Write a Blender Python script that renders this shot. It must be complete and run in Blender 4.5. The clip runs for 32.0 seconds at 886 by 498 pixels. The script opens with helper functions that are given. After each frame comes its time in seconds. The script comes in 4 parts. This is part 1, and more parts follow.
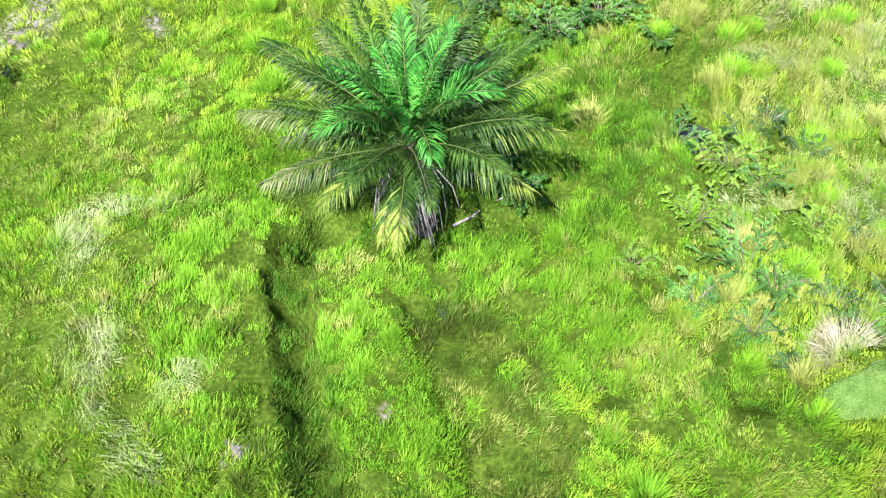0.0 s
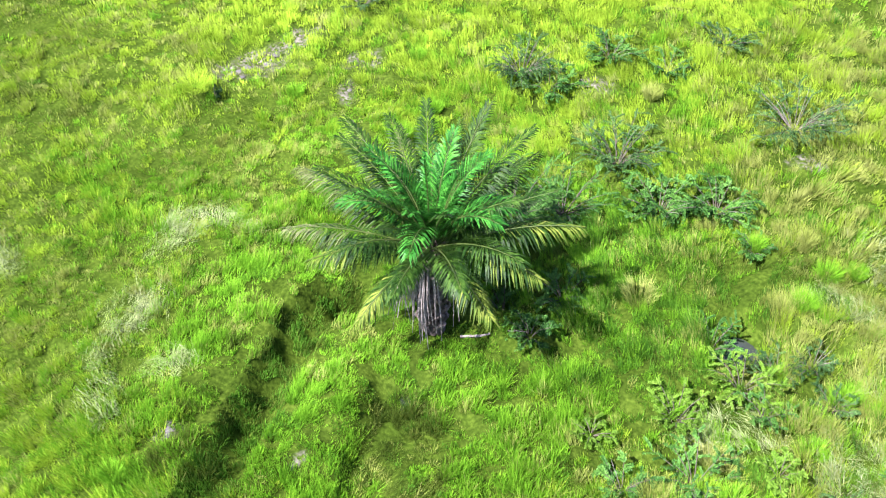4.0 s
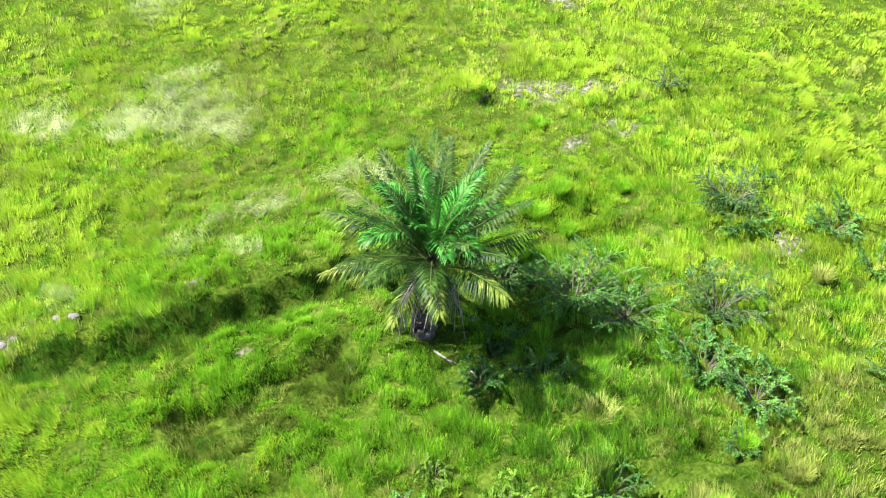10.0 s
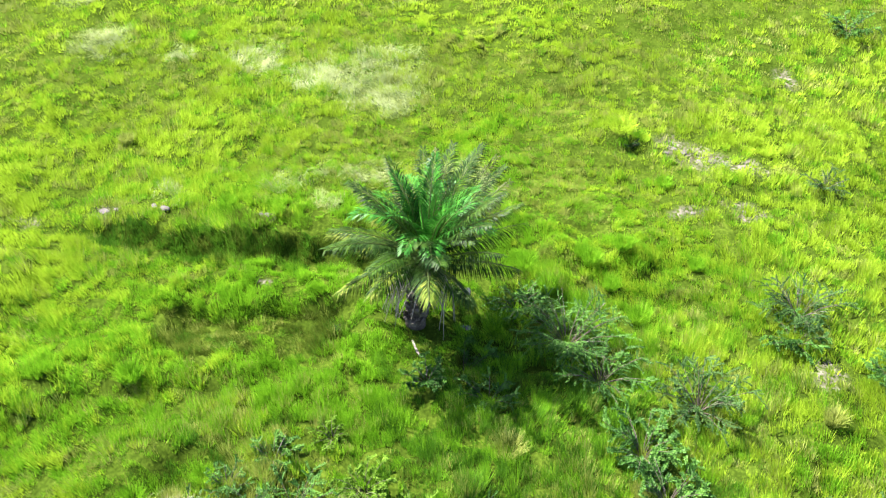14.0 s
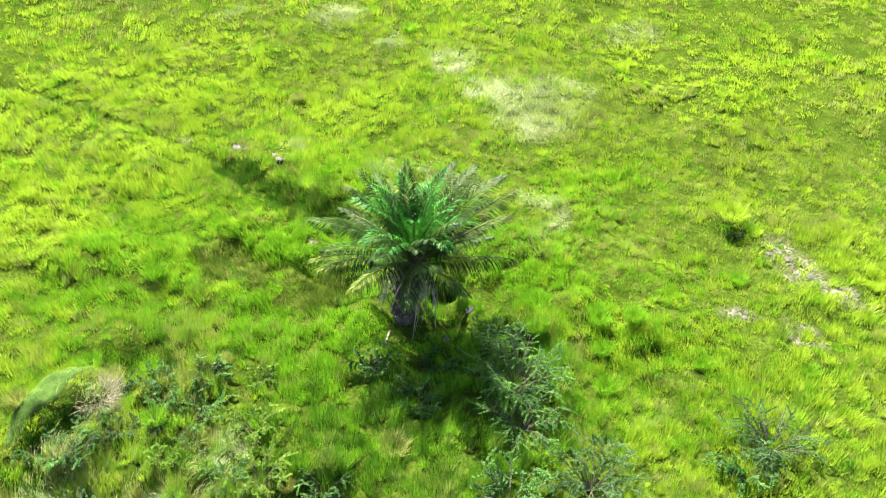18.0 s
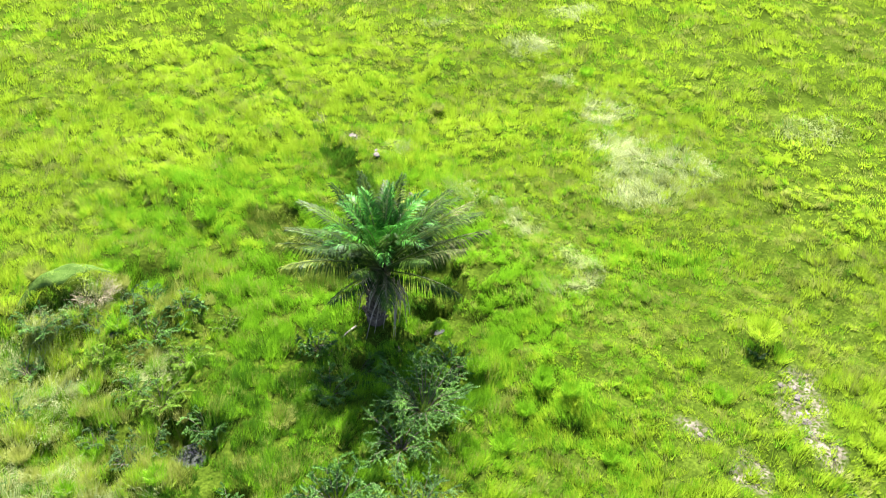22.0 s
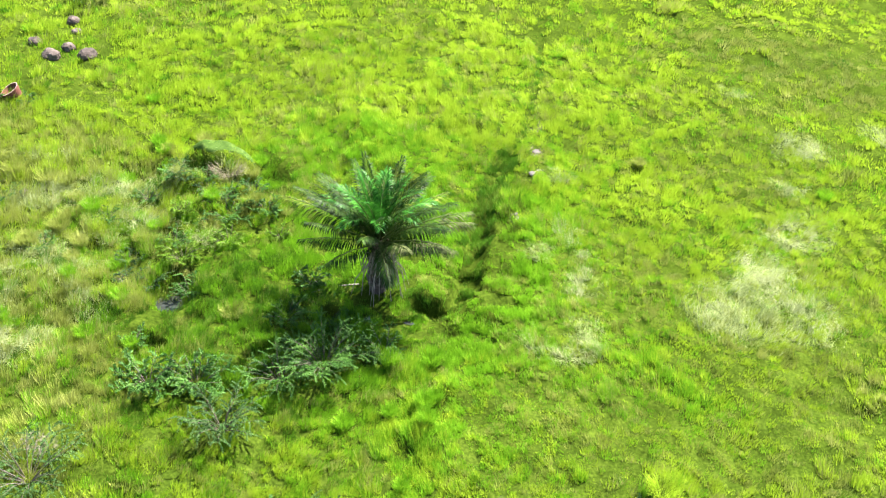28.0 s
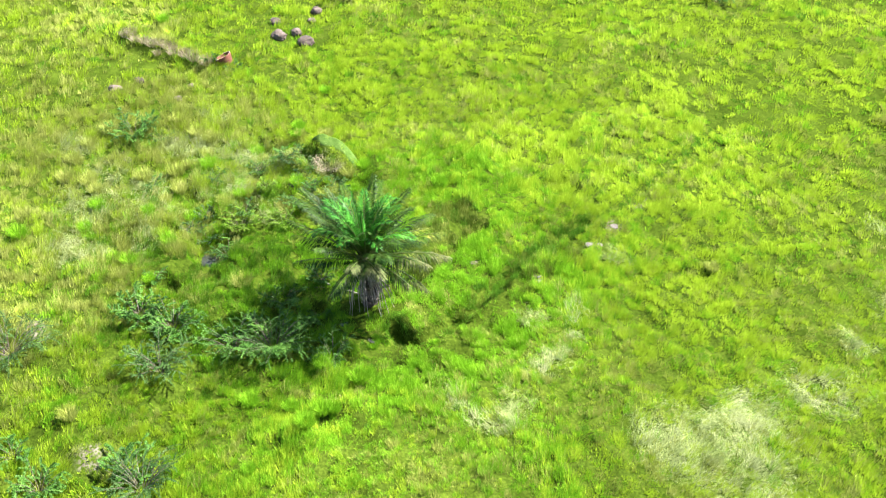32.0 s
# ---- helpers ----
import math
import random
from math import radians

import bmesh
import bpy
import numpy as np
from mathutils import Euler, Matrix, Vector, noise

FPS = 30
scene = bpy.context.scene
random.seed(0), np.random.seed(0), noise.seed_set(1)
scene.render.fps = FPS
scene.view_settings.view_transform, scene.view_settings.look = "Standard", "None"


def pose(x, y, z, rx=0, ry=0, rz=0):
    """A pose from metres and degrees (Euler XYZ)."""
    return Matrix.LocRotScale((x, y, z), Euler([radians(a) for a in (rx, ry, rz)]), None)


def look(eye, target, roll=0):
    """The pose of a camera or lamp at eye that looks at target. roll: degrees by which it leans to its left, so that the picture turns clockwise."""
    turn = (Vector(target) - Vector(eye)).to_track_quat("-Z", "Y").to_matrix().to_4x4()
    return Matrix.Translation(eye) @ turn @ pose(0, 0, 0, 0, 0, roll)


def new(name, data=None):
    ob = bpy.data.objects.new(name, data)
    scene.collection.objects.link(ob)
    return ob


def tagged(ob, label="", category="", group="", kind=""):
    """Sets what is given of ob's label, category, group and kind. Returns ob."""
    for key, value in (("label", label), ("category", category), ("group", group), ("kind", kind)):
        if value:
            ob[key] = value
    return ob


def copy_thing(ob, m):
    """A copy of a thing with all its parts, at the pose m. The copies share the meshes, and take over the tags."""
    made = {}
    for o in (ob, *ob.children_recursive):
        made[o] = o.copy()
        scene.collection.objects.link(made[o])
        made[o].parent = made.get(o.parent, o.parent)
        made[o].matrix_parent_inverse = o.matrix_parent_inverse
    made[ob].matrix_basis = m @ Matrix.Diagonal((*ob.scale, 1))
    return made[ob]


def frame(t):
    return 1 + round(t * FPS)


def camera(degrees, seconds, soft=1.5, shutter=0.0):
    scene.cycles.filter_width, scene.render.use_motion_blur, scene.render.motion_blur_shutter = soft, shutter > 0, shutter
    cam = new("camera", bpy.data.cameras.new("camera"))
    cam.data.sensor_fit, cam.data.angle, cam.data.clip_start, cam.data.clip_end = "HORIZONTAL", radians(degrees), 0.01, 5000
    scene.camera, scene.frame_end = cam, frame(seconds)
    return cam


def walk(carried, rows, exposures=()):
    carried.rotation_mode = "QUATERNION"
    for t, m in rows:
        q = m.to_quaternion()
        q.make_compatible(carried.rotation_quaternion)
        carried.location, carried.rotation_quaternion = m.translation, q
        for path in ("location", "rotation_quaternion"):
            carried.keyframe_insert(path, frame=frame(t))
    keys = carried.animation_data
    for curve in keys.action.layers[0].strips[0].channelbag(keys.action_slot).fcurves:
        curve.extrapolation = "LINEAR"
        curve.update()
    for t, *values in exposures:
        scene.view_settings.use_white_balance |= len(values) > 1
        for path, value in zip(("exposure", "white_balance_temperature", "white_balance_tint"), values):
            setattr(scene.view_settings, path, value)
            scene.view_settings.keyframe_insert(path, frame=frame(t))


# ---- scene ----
cam = camera(47.3, 32.0, soft=1.15)
METRES, EYE, TILT, LEAN, TURN = 80.0, 15.42, -52.459, 0.141, 0.0
ROWS = [
    (0.0, 0.0, 0.0, 0.0, 0.0, 0.0, -0.0),
    (0.5, 0.0095, -0.002, 0.0003, 1.97, 1.19, -2.69),
    (1.0, 0.02, -0.0041, 0.0003, 4.17, 2.66, -5.56),
    (1.5, 0.0295, -0.0061, 0.0003, 6.45, 4.03, -8.6),
    (2.0, 0.0399, -0.0072, 0.0013, 8.73, 5.2, -11.43),
    (2.5, 0.0498, -0.008, 0.0018, 11.03, 5.89, -14.23),
    (3.0, 0.06, -0.0082, 0.0031, 13.44, 5.26, -17.12),
    (3.5, 0.0701, -0.0076, 0.0055, 15.84, 4.48, -19.93),
    (5.5, 0.114, -0.0012, 0.0213, 26.63, 1.59, -30.66),
    (6.0, 0.1248, 0.0016, 0.0273, 29.84, 0.03, -33.29),
    (6.5, 0.1348, 0.0048, 0.0331, 32.92, -1.07, -35.63),
    (7.0, 0.1439, 0.0086, 0.0401, 36.49, -3.22, -38.1),
    (7.5, 0.1518, 0.0123, 0.0472, 40.02, -5.51, -40.28),
    (8.0, 0.1602, 0.0173, 0.0551, 44.37, -8.38, -42.67),
    (8.5, 0.168, 0.0224, 0.064, 48.57, -11.09, -44.63),
    (9.0, 0.1761, 0.028, 0.0736, 52.95, -13.98, -46.38),
    (9.5, 0.184, 0.0342, 0.0827, 57.4, -16.96, -47.83),
    (10.0, 0.1906, 0.0403, 0.092, 62.21, -20.4, -49.36),
    (10.5, 0.1962, 0.047, 0.1021, 67.5, -24.21, -50.51),
    (11.0, 0.2006, 0.0542, 0.1133, 72.81, -28.14, -51.4),
    (11.5, 0.2033, 0.0621, 0.1249, 77.7, -31.58, -52.1),
    (12.0, 0.2066, 0.0704, 0.1366, 83.74, -36.05, -52.49),
    (12.5, 0.2102, 0.0781, 0.1485, 90.46, -41.38, -52.65),
    (13.0, 0.2136, 0.0852, 0.1599, 96.67, -46.37, -52.42),
    (13.5, 0.2153, 0.0936, 0.1719, 102.77, -51.17, -51.88),
    (14.0, 0.2135, 0.1015, 0.1844, 108.48, -55.47, -51.12),
    (14.5, 0.2116, 0.11, 0.1977, 113.73, -59.19, -50.1),
    (16.5, 0.1949, 0.1427, 0.2473, 132.3, -71.87, -43.84),
    (17.0, 0.1894, 0.1511, 0.2599, 136.78, -74.75, -41.56),
    (17.5, 0.1826, 0.1597, 0.2726, 140.76, -77.3, -39.27),
    (18.0, 0.1743, 0.1675, 0.2845, 144.36, -79.53, -36.88),
    (18.5, 0.1645, 0.1754, 0.2955, 147.75, -81.45, -34.44),
    (19.0, 0.1539, 0.182, 0.3054, 151.02, -83.24, -31.87),
    (19.5, 0.1424, 0.1882, 0.3149, 153.61, -84.57, -29.6),
    (20.0, 0.1293, 0.1941, 0.3237, 156.26, -85.8, -27.17),
    (20.5, 0.1146, 0.2005, 0.3328, 158.94, -86.85, -24.51),
    (21.0, 0.1008, 0.2064, 0.3417, 161.26, -87.75, -22.17),
    (21.5, 0.086, 0.2121, 0.3506, 163.95, -88.12, -19.32),
    (22.0, 0.0703, 0.2171, 0.3589, 166.29, -87.98, -16.64),
    (22.5, 0.0542, 0.2215, 0.3662, 169.21, -88.71, -13.24),
    (23.0, 0.0392, 0.2256, 0.3725, 171.5, -89.12, -10.43),
    (23.5, 0.0234, 0.2291, 0.3772, 173.43, -89.24, -8.02),
    (24.0, 0.0067, 0.2309, 0.3806, 175.97, -89.48, -4.84),
    (24.5, -0.0126, 0.2313, 0.3829, 178.38, -89.45, -1.82),
]
END = [
    (26.5, (-6.774, 23.927, 19.543), (-3.964, 8.024, 7.745), 0.57),
    (27, (-8.097, 23.735, 19.661), (-4.283, 8.083, 7.809), 0.86),
    (27.5, (-9.605, 23.417, 19.805), (-4.828, 8.081, 7.889), 1.11),
    (28, (-11.084, 22.963, 19.966), (-5.404, 7.958, 8.024), 1.26),
    (28.5, (-12.539, 22.375, 20.159), (-6.010, 7.738, 8.196), 1.54),
    (29, (-14.015, 21.750, 20.377), (-6.617, 7.479, 8.478), 1.57),
    (29.5, (-15.522, 21.052, 20.571), (-7.232, 7.257, 8.697), 1.49),
    (30, (-17.018, 20.249, 20.792), (-7.771, 7.106, 8.885), 1.46),
    (30.5, (-18.434, 19.334, 21.007), (-8.355, 6.735, 9.189), 1.39),
    (31, (-19.878, 18.253, 21.182), (-8.911, 6.278, 9.505), 1.33),
    (31.5, (-21.209, 16.917, 21.322), (-9.463, 5.744, 9.609), 1.01),
    (32, (-22.476, 15.448, 21.407), (-9.960, 5.178, 9.665), 0.61),
]
walk(cam, [(t, pose(0.04, -11.94, EYE, TILT, LEAN, TURN) @ pose(METRES * x, METRES * y, METRES * z, 90 + pitch, roll, yaw)) for t, x, y, z, yaw, pitch, roll in ROWS]
     + [(t, look(eye, target, roll)) for t, eye, target, roll in END],
     exposures=[(0.0, 2.52, 5800, 31), (3.0, 2.52, 5800, 31), (8.0, 2.63, 6050, 24), (13.0, 2.74, 6350, 21), (24.0, 2.85, 6550, 22), (32.0, 2.79, 6500, 21)])

# ---- daylight ----
SUN_AZ, SUN_EL = math.atan2(-0.42, -0.907), radians(54)   # azimuth of the sun seen from above: east of x, north of y
to_sun = Vector((math.sin(SUN_AZ) * math.cos(SUN_EL), math.cos(SUN_AZ) * math.cos(SUN_EL), math.sin(SUN_EL)))
world = bpy.data.worlds.new("sky")
scene.world = world
world.use_nodes = True
wn = world.node_tree
sky = wn.nodes.new("ShaderNodeTexSky")
sky.sky_type, sky.sun_disc = "NISHITA", False
sky.sun_elevation, sky.sun_rotation = SUN_EL, SUN_AZ
wn.links.new(sky.outputs[0], wn.nodes["Background"].inputs[0])
wn.nodes["Background"].inputs[1].default_value = 0.06
sun = new("sun", bpy.data.lights.new("sun", "SUN"))
sun.data.energy, sun.data.angle, sun.data.color = 5.0, radians(0.6), (1.0, 0.95, 0.86)
sun.matrix_world = look(to_sun * 60, (0, 0, 0))

# ---- materials ----


def mat(name, stops, scale=3.0, rough=0.8, bump=0.0, bump_scale=40.0, translucent=0.0, island=0.0, fine=0.35, rnd=0.0, spec=0.3):
    """A surface whose colour runs through stops by two scales of noise, with island or object variation."""
    m = bpy.data.materials.new(name)
    m.use_nodes = True
    nt = m.node_tree
    N, L = nt.nodes, nt.links
    b = N["Principled BSDF"]
    b.inputs["Roughness"].default_value = rough
    b.inputs["Specular IOR Level"].default_value = spec
    geo = N.new("ShaderNodeNewGeometry")
    n1, n2 = N.new("ShaderNodeTexNoise"), N.new("ShaderNodeTexNoise")
    n1.inputs["Scale"].default_value, n1.inputs["Detail"].default_value = scale, 4
    n2.inputs["Scale"].default_value, n2.inputs["Detail"].default_value = scale * 9, 3
    L.new(geo.outputs["Position"], n1.inputs["Vector"])
    L.new(geo.outputs["Position"], n2.inputs["Vector"])

    def math_node(op, a, c, k=None):
        q = N.new("ShaderNodeMath")
        q.operation = op
        for i, v in enumerate((a, c, k)):
            if v is None:
                continue
            if isinstance(v, (int, float)):
                q.inputs[i].default_value = v
            else:
                L.new(v, q.inputs[i])
        return q.outputs[0]

    f = math_node("MULTIPLY_ADD", n2.outputs[0], fine, math_node("MULTIPLY", n1.outputs[0], 1.0 - fine))
    f = math_node("MULTIPLY_ADD", math_node("SUBTRACT", f, 0.5), 2.9, 0.5)
    if island:
        f = math_node("MULTIPLY_ADD", math_node("SUBTRACT", geo.outputs["Random Per Island"], 0.5), island, f)
    if rnd:
        info = N.new("ShaderNodeObjectInfo")
        f = math_node("MULTIPLY_ADD", math_node("SUBTRACT", info.outputs["Random"], 0.5), rnd, f)
    ramp = N.new("ShaderNodeValToRGB")
    e = ramp.color_ramp.elements
    while len(e) < len(stops):
        e.new(0.5)
    for i, c in enumerate(stops):
        e[i].position, e[i].color = i / (len(stops) - 1), (*c, 1)
    L.new(f, ramp.inputs[0])
    L.new(ramp.outputs[0], b.inputs["Base Color"])
    if bump:
        n3, bp = N.new("ShaderNodeTexNoise"), N.new("ShaderNodeBump")
        n3.inputs["Scale"].default_value, n3.inputs["Detail"].default_value = bump_scale, 5
        bp.inputs["Strength"].default_value, bp.inputs["Distance"].default_value = bump, 0.03
        L.new(geo.outputs["Position"], n3.inputs["Vector"])
        L.new(n3.outputs[0], bp.inputs["Height"])
        L.new(bp.outputs[0], b.inputs["Normal"])
    if translucent:
        tr, mix = N.new("ShaderNodeBsdfTranslucent"), N.new("ShaderNodeMixShader")
        L.new(ramp.outputs[0], tr.inputs[0])
        mix.inputs[0].default_value = translucent
        L.new(b.outputs[0], mix.inputs[1])
        L.new(tr.outputs[0], mix.inputs[2])
        L.new(mix.outputs[0], N["Material Output"].inputs[0])
    return m


GRASS = mat("grass_blade", [(0.175, 0.285, 0.013), (0.265, 0.41, 0.021), (0.355, 0.50, 0.036)], 2.2, 0.7, translucent=0.38, island=0.32, fine=0.5, spec=0.08)
MIDGRASS = mat("green_grass_blade", [(0.074, 0.205, 0.007), (0.138, 0.33, 0.011), (0.225, 0.44, 0.022)], 2.2, 0.7, translucent=0.38, island=0.32, fine=0.5, spec=0.08)
# the sedge and lush blades also carry shade in colour, in ditch and hollows
SEDGE_SHADE = mat("sedge_and_shade_blade", [(0.034, 0.068, 0.007), (0.078, 0.128, 0.013), (0.15, 0.205, 0.028)], 1.2, 0.8, translucent=0.38, island=0.3, spec=0.1)
LUSH_SHADE = mat("lush_and_shade_blade", [(0.024, 0.082, 0.005), (0.058, 0.172, 0.010), (0.125, 0.29, 0.019)], 1.5, 0.6, translucent=0.35, island=0.35, spec=0.1)
OLIVE = mat("dry_olive_blade", [(0.13, 0.175, 0.024), (0.23, 0.29, 0.050), (0.33, 0.37, 0.10)], 1.5, 0.8, translucent=0.32, island=0.45, spec=0.1)
STRAW = mat("straw_blade", [(0.17, 0.235, 0.07), (0.255, 0.32, 0.12), (0.36, 0.41, 0.20)], 1.5, 0.85, translucent=0.36, island=0.35, spec=0.08)
DEADTUFT = mat("grey_tuft_blade", [(0.14, 0.12, 0.07), (0.25, 0.23, 0.14), (0.38, 0.35, 0.24)], 2.0, 0.85, translucent=0.2, island=0.6)
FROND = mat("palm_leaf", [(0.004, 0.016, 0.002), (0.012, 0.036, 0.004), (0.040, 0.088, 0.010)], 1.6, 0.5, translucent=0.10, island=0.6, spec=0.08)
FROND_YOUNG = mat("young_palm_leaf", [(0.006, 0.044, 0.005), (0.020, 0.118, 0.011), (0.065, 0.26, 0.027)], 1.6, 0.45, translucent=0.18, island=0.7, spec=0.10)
FROND_OLD = mat("yellowing_palm_leaf", [(0.030, 0.065, 0.007), (0.078, 0.118, 0.014), (0.18, 0.205, 0.034)], 1.6, 0.6, translucent=0.18, island=0.6, spec=0.06)
FROND_DEAD = mat("dead_palm_leaf", [(0.07, 0.06, 0.04), (0.14, 0.125, 0.095), (0.24, 0.22, 0.18)], 2.0, 0.9, island=0.5)
FROND_PALE = mat("faded_palm_leaf", [(0.024, 0.040, 0.011), (0.055, 0.072, 0.024), (0.12, 0.135, 0.058)], 1.1, 0.7, translucent=0.1, island=0.6, spec=0.05)
RACHIS = mat("palm_midrib", [(0.022, 0.045, 0.008), (0.060, 0.085, 0.018)], 3, 0.5, spec=0.2)
BOOT = mat("palm_leaf_base", [(0.028, 0.022, 0.016), (0.072, 0.058, 0.044), (0.16, 0.137, 0.110)], 5, 0.95, bump=0.6, bump_scale=60, rnd=0.5)
BUSH_LEAF = mat("shrub_leaf", [(0.012, 0.050, 0.007), (0.038, 0.118, 0.015), (0.10, 0.235, 0.034)], 1.5, 0.55, translucent=0.3, island=0.5, spec=0.15)
BLUE_LEAF = mat("blue_green_shrub_leaf", [(0.012, 0.040, 0.009), (0.032, 0.085, 0.018), (0.082, 0.165, 0.042)], 1.5, 0.6, translucent=0.3, island=0.5, spec=0.12)
BRIGHT_LEAF = mat("bright_shrub_leaf", [(0.045, 0.11, 0.009), (0.09, 0.185, 0.016), (0.165, 0.29, 0.034)], 1.5, 0.6, translucent=0.35, island=0.5, spec=0.05)
TWIG = mat("grey_twig", [(0.04, 0.036, 0.026), (0.10, 0.09, 0.07)], 6, 0.95, spec=0.0)
DEADWOOD = mat("bleached_wood", [(0.10, 0.09, 0.075), (0.22, 0.20, 0.17)], 6, 0.9, bump=0.5, bump_scale=50)
STONE = mat("brown_stone", [(0.022, 0.018, 0.013), (0.05, 0.041, 0.032), (0.11, 0.094, 0.078)], 4, 0.9, bump=0.7, bump_scale=25, rnd=0.5)
PALE_STONE = mat("pale_stone", [(0.035, 0.033, 0.028), (0.070, 0.066, 0.058), (0.12, 0.115, 0.10)], 4, 0.9, bump=0.6, bump_scale=30, rnd=0.4)
CLAY = mat("fired_clay", [(0.06, 0.022, 0.014), (0.13, 0.045, 0.026)], 6, 0.85, bump=0.4)
CLAY_RIM = mat("weathered_clay_rim", [(0.22, 0.15, 0.12), (0.40, 0.31, 0.27)], 6, 0.9)
MOSS = mat("matted_green_cover", [(0.018, 0.044, 0.007), (0.040, 0.082, 0.015), (0.080, 0.130, 0.032)], 5.0, 0.95, bump=1.0, bump_scale=30, fine=0.6, spec=0.0)

# ground: green thatch with bare soil by the "bare" attribute of the sheet
SOIL = mat("turf_and_soil", [(0.010, 0.020, 0.002), (0.024, 0.044, 0.004), (0.050, 0.082, 0.008)], 1.3, 1.0, bump=0.8, bump_scale=14, fine=0.55, spec=0.0)


def soil_nodes():
    nt = SOIL.node_tree
    N, L = nt.nodes, nt.links
    b = N["Principled BSDF"]
    green = b.inputs["Base Color"].links[0].from_socket
    at = N.new("ShaderNodeAttribute")
    at.attribute_name = "bare"
    geo = N.new("ShaderNodeNewGeometry")
    ns = N.new("ShaderNodeTexNoise")
    ns.inputs["Scale"].default_value, ns.inputs["Detail"].default_value = 5.0, 6
    L.new(geo.outputs["Position"], ns.inputs["Vector"])
    ramp = N.new("ShaderNodeValToRGB")
    for i, (p, c) in enumerate(((0.34, (0.035, 0.036, 0.017)), (0.72, (0.165, 0.152, 0.126)))):
        ramp.color_ramp.elements[i].position, ramp.color_ramp.elements[i].color = p, (*c, 1)
    L.new(ns.outputs[0], ramp.inputs[0])
    mix = N.new("ShaderNodeMix")
    mix.data_type = "RGBA"
    patchy = N.new("ShaderNodeTexNoise")
    patchy.inputs["Scale"].default_value, patchy.inputs["Detail"].default_value = 11.0, 5
    L.new(geo.outputs["Position"], patchy.inputs["Vector"])
    cut = N.new("ShaderNodeMapRange")
    cut.inputs[1].default_value, cut.inputs[2].default_value = 0.42, 0.56
    L.new(patchy.outputs[0], cut.inputs[0])
    both = N.new("ShaderNodeMath")
    both.operation = "MULTIPLY"
    L.new(at.outputs["Fac"], both.inputs[0])
    L.new(cut.outputs[0], both.inputs[1])
    L.new(both.outputs[0], mix.inputs[0])
    L.new(green, mix.inputs[6])
    L.new(ramp.outputs[0], mix.inputs[7])
    L.new(mix.outputs[2], b.inputs["Base Color"])


soil_nodes()

# ---- the lie of the land ----
rng = np.random.default_rng(7)
LATTICE = rng.random((256, 256))


def field(x, y, size, seed=0):
    """Smooth noise from 0 to 1 whose bumps are about size metres wide."""
    u, v = np.asarray(x) / size + 17.3 * seed + 100, np.asarray(y) / size + 9.1 * seed + 100
    i, j = np.floor(u).astype(int), np.floor(v).astype(int)
    a, b = u - i, v - j
    a, b = a * a * (3 - 2 * a), b * b * (3 - 2 * b)
    g = lambda p, q: LATTICE[p % 256, q % 256]
    return (g(i, j) * (1 - a) + g(i + 1, j) * a) * (1 - b) + (g(i, j + 1) * (1 - a) + g(i + 1, j + 1) * a) * b


def blot(x, y, cx, cy, rx, ry, turn=0.0):
    """1 in the middle of an ellipse, 0 outside it."""
    c, s = math.cos(radians(turn)), math.sin(radians(turn))
    u, v = ((x - cx) * c + (y - cy) * s) / rx, (-(x - cx) * s + (y - cy) * c) / ry
    return np.clip(1.15 - (u * u + v * v), 0, 1)


def along(x, y, pts):
    """Distance to a polyline and how far along it (0 to 1) the nearest place is."""
    best, part_way = np.full(np.shape(x), 1e9), np.zeros(np.shape(x))
    for k, ((ax, ay), (bx, by)) in enumerate(zip(pts, pts[1:])):
        dx, dy = bx - ax, by - ay
        s = np.clip(((x - ax) * dx + (y - ay) * dy) / (dx * dx + dy * dy), 0, 1)
        d = np.hypot(x - ax - s * dx, y - ay - s * dy)
        part_way = np.where(d < best, (k + s) / (len(pts) - 1), part_way)
        best = np.minimum(best, d)
    return best, part_way


DITCH = [(-1.9, 0.45), (-2.5, 0.5), (-2.9, 0.25), (-2.95, -0.8), (-2.65, -2.3), (-2.3, -3.9), (-2.02, -5.4), (-1.85, -7.0), (-1.75, -8.3)]
SPUR = [(-2.5, 0.45), (-1.95, 0.5), (-1.55, 1.0)]
PATH = [(-1.85, -8.3), (-1.7, -11.0), (-1.3, -13.0), (-0.55, -16.2), (1.0, -22.0)]
POOLS = [(5.55, 3.5, 0.62, 0.45, 60), (-0.02, -1.35, 0.09, 0.26, 20), (-1.95, 1.53, 0.14, 0.09, 10), (-0.66, 1.75, 0.08, 0.13, 0)]
PITS = [(5.6, 2.5, 0.6, 0.45, 20), (6.8, 1.05, 0.45, 0.35, 0), (7.75, 0.3, 0.5, 0.35, 0), (4.7, 5.4, 0.6, 0.35, 10), (0.5, 2.1, 0.4, 0.4, 0), (6.0, -1.9, 0.5, 0.35, 0), (8.9, 2.2, 0.4, 0.35, 0), (7.3, 3.9, 0.5, 0.3, 30)]
SWELL = [(5.0, -9.1), (3.0, -6.8), (2.0, -4.6), (1.7, -3.3)]
LEDGE = [(24.5, -0.8), (21.3, -2.1), (17.6, -3.7)]


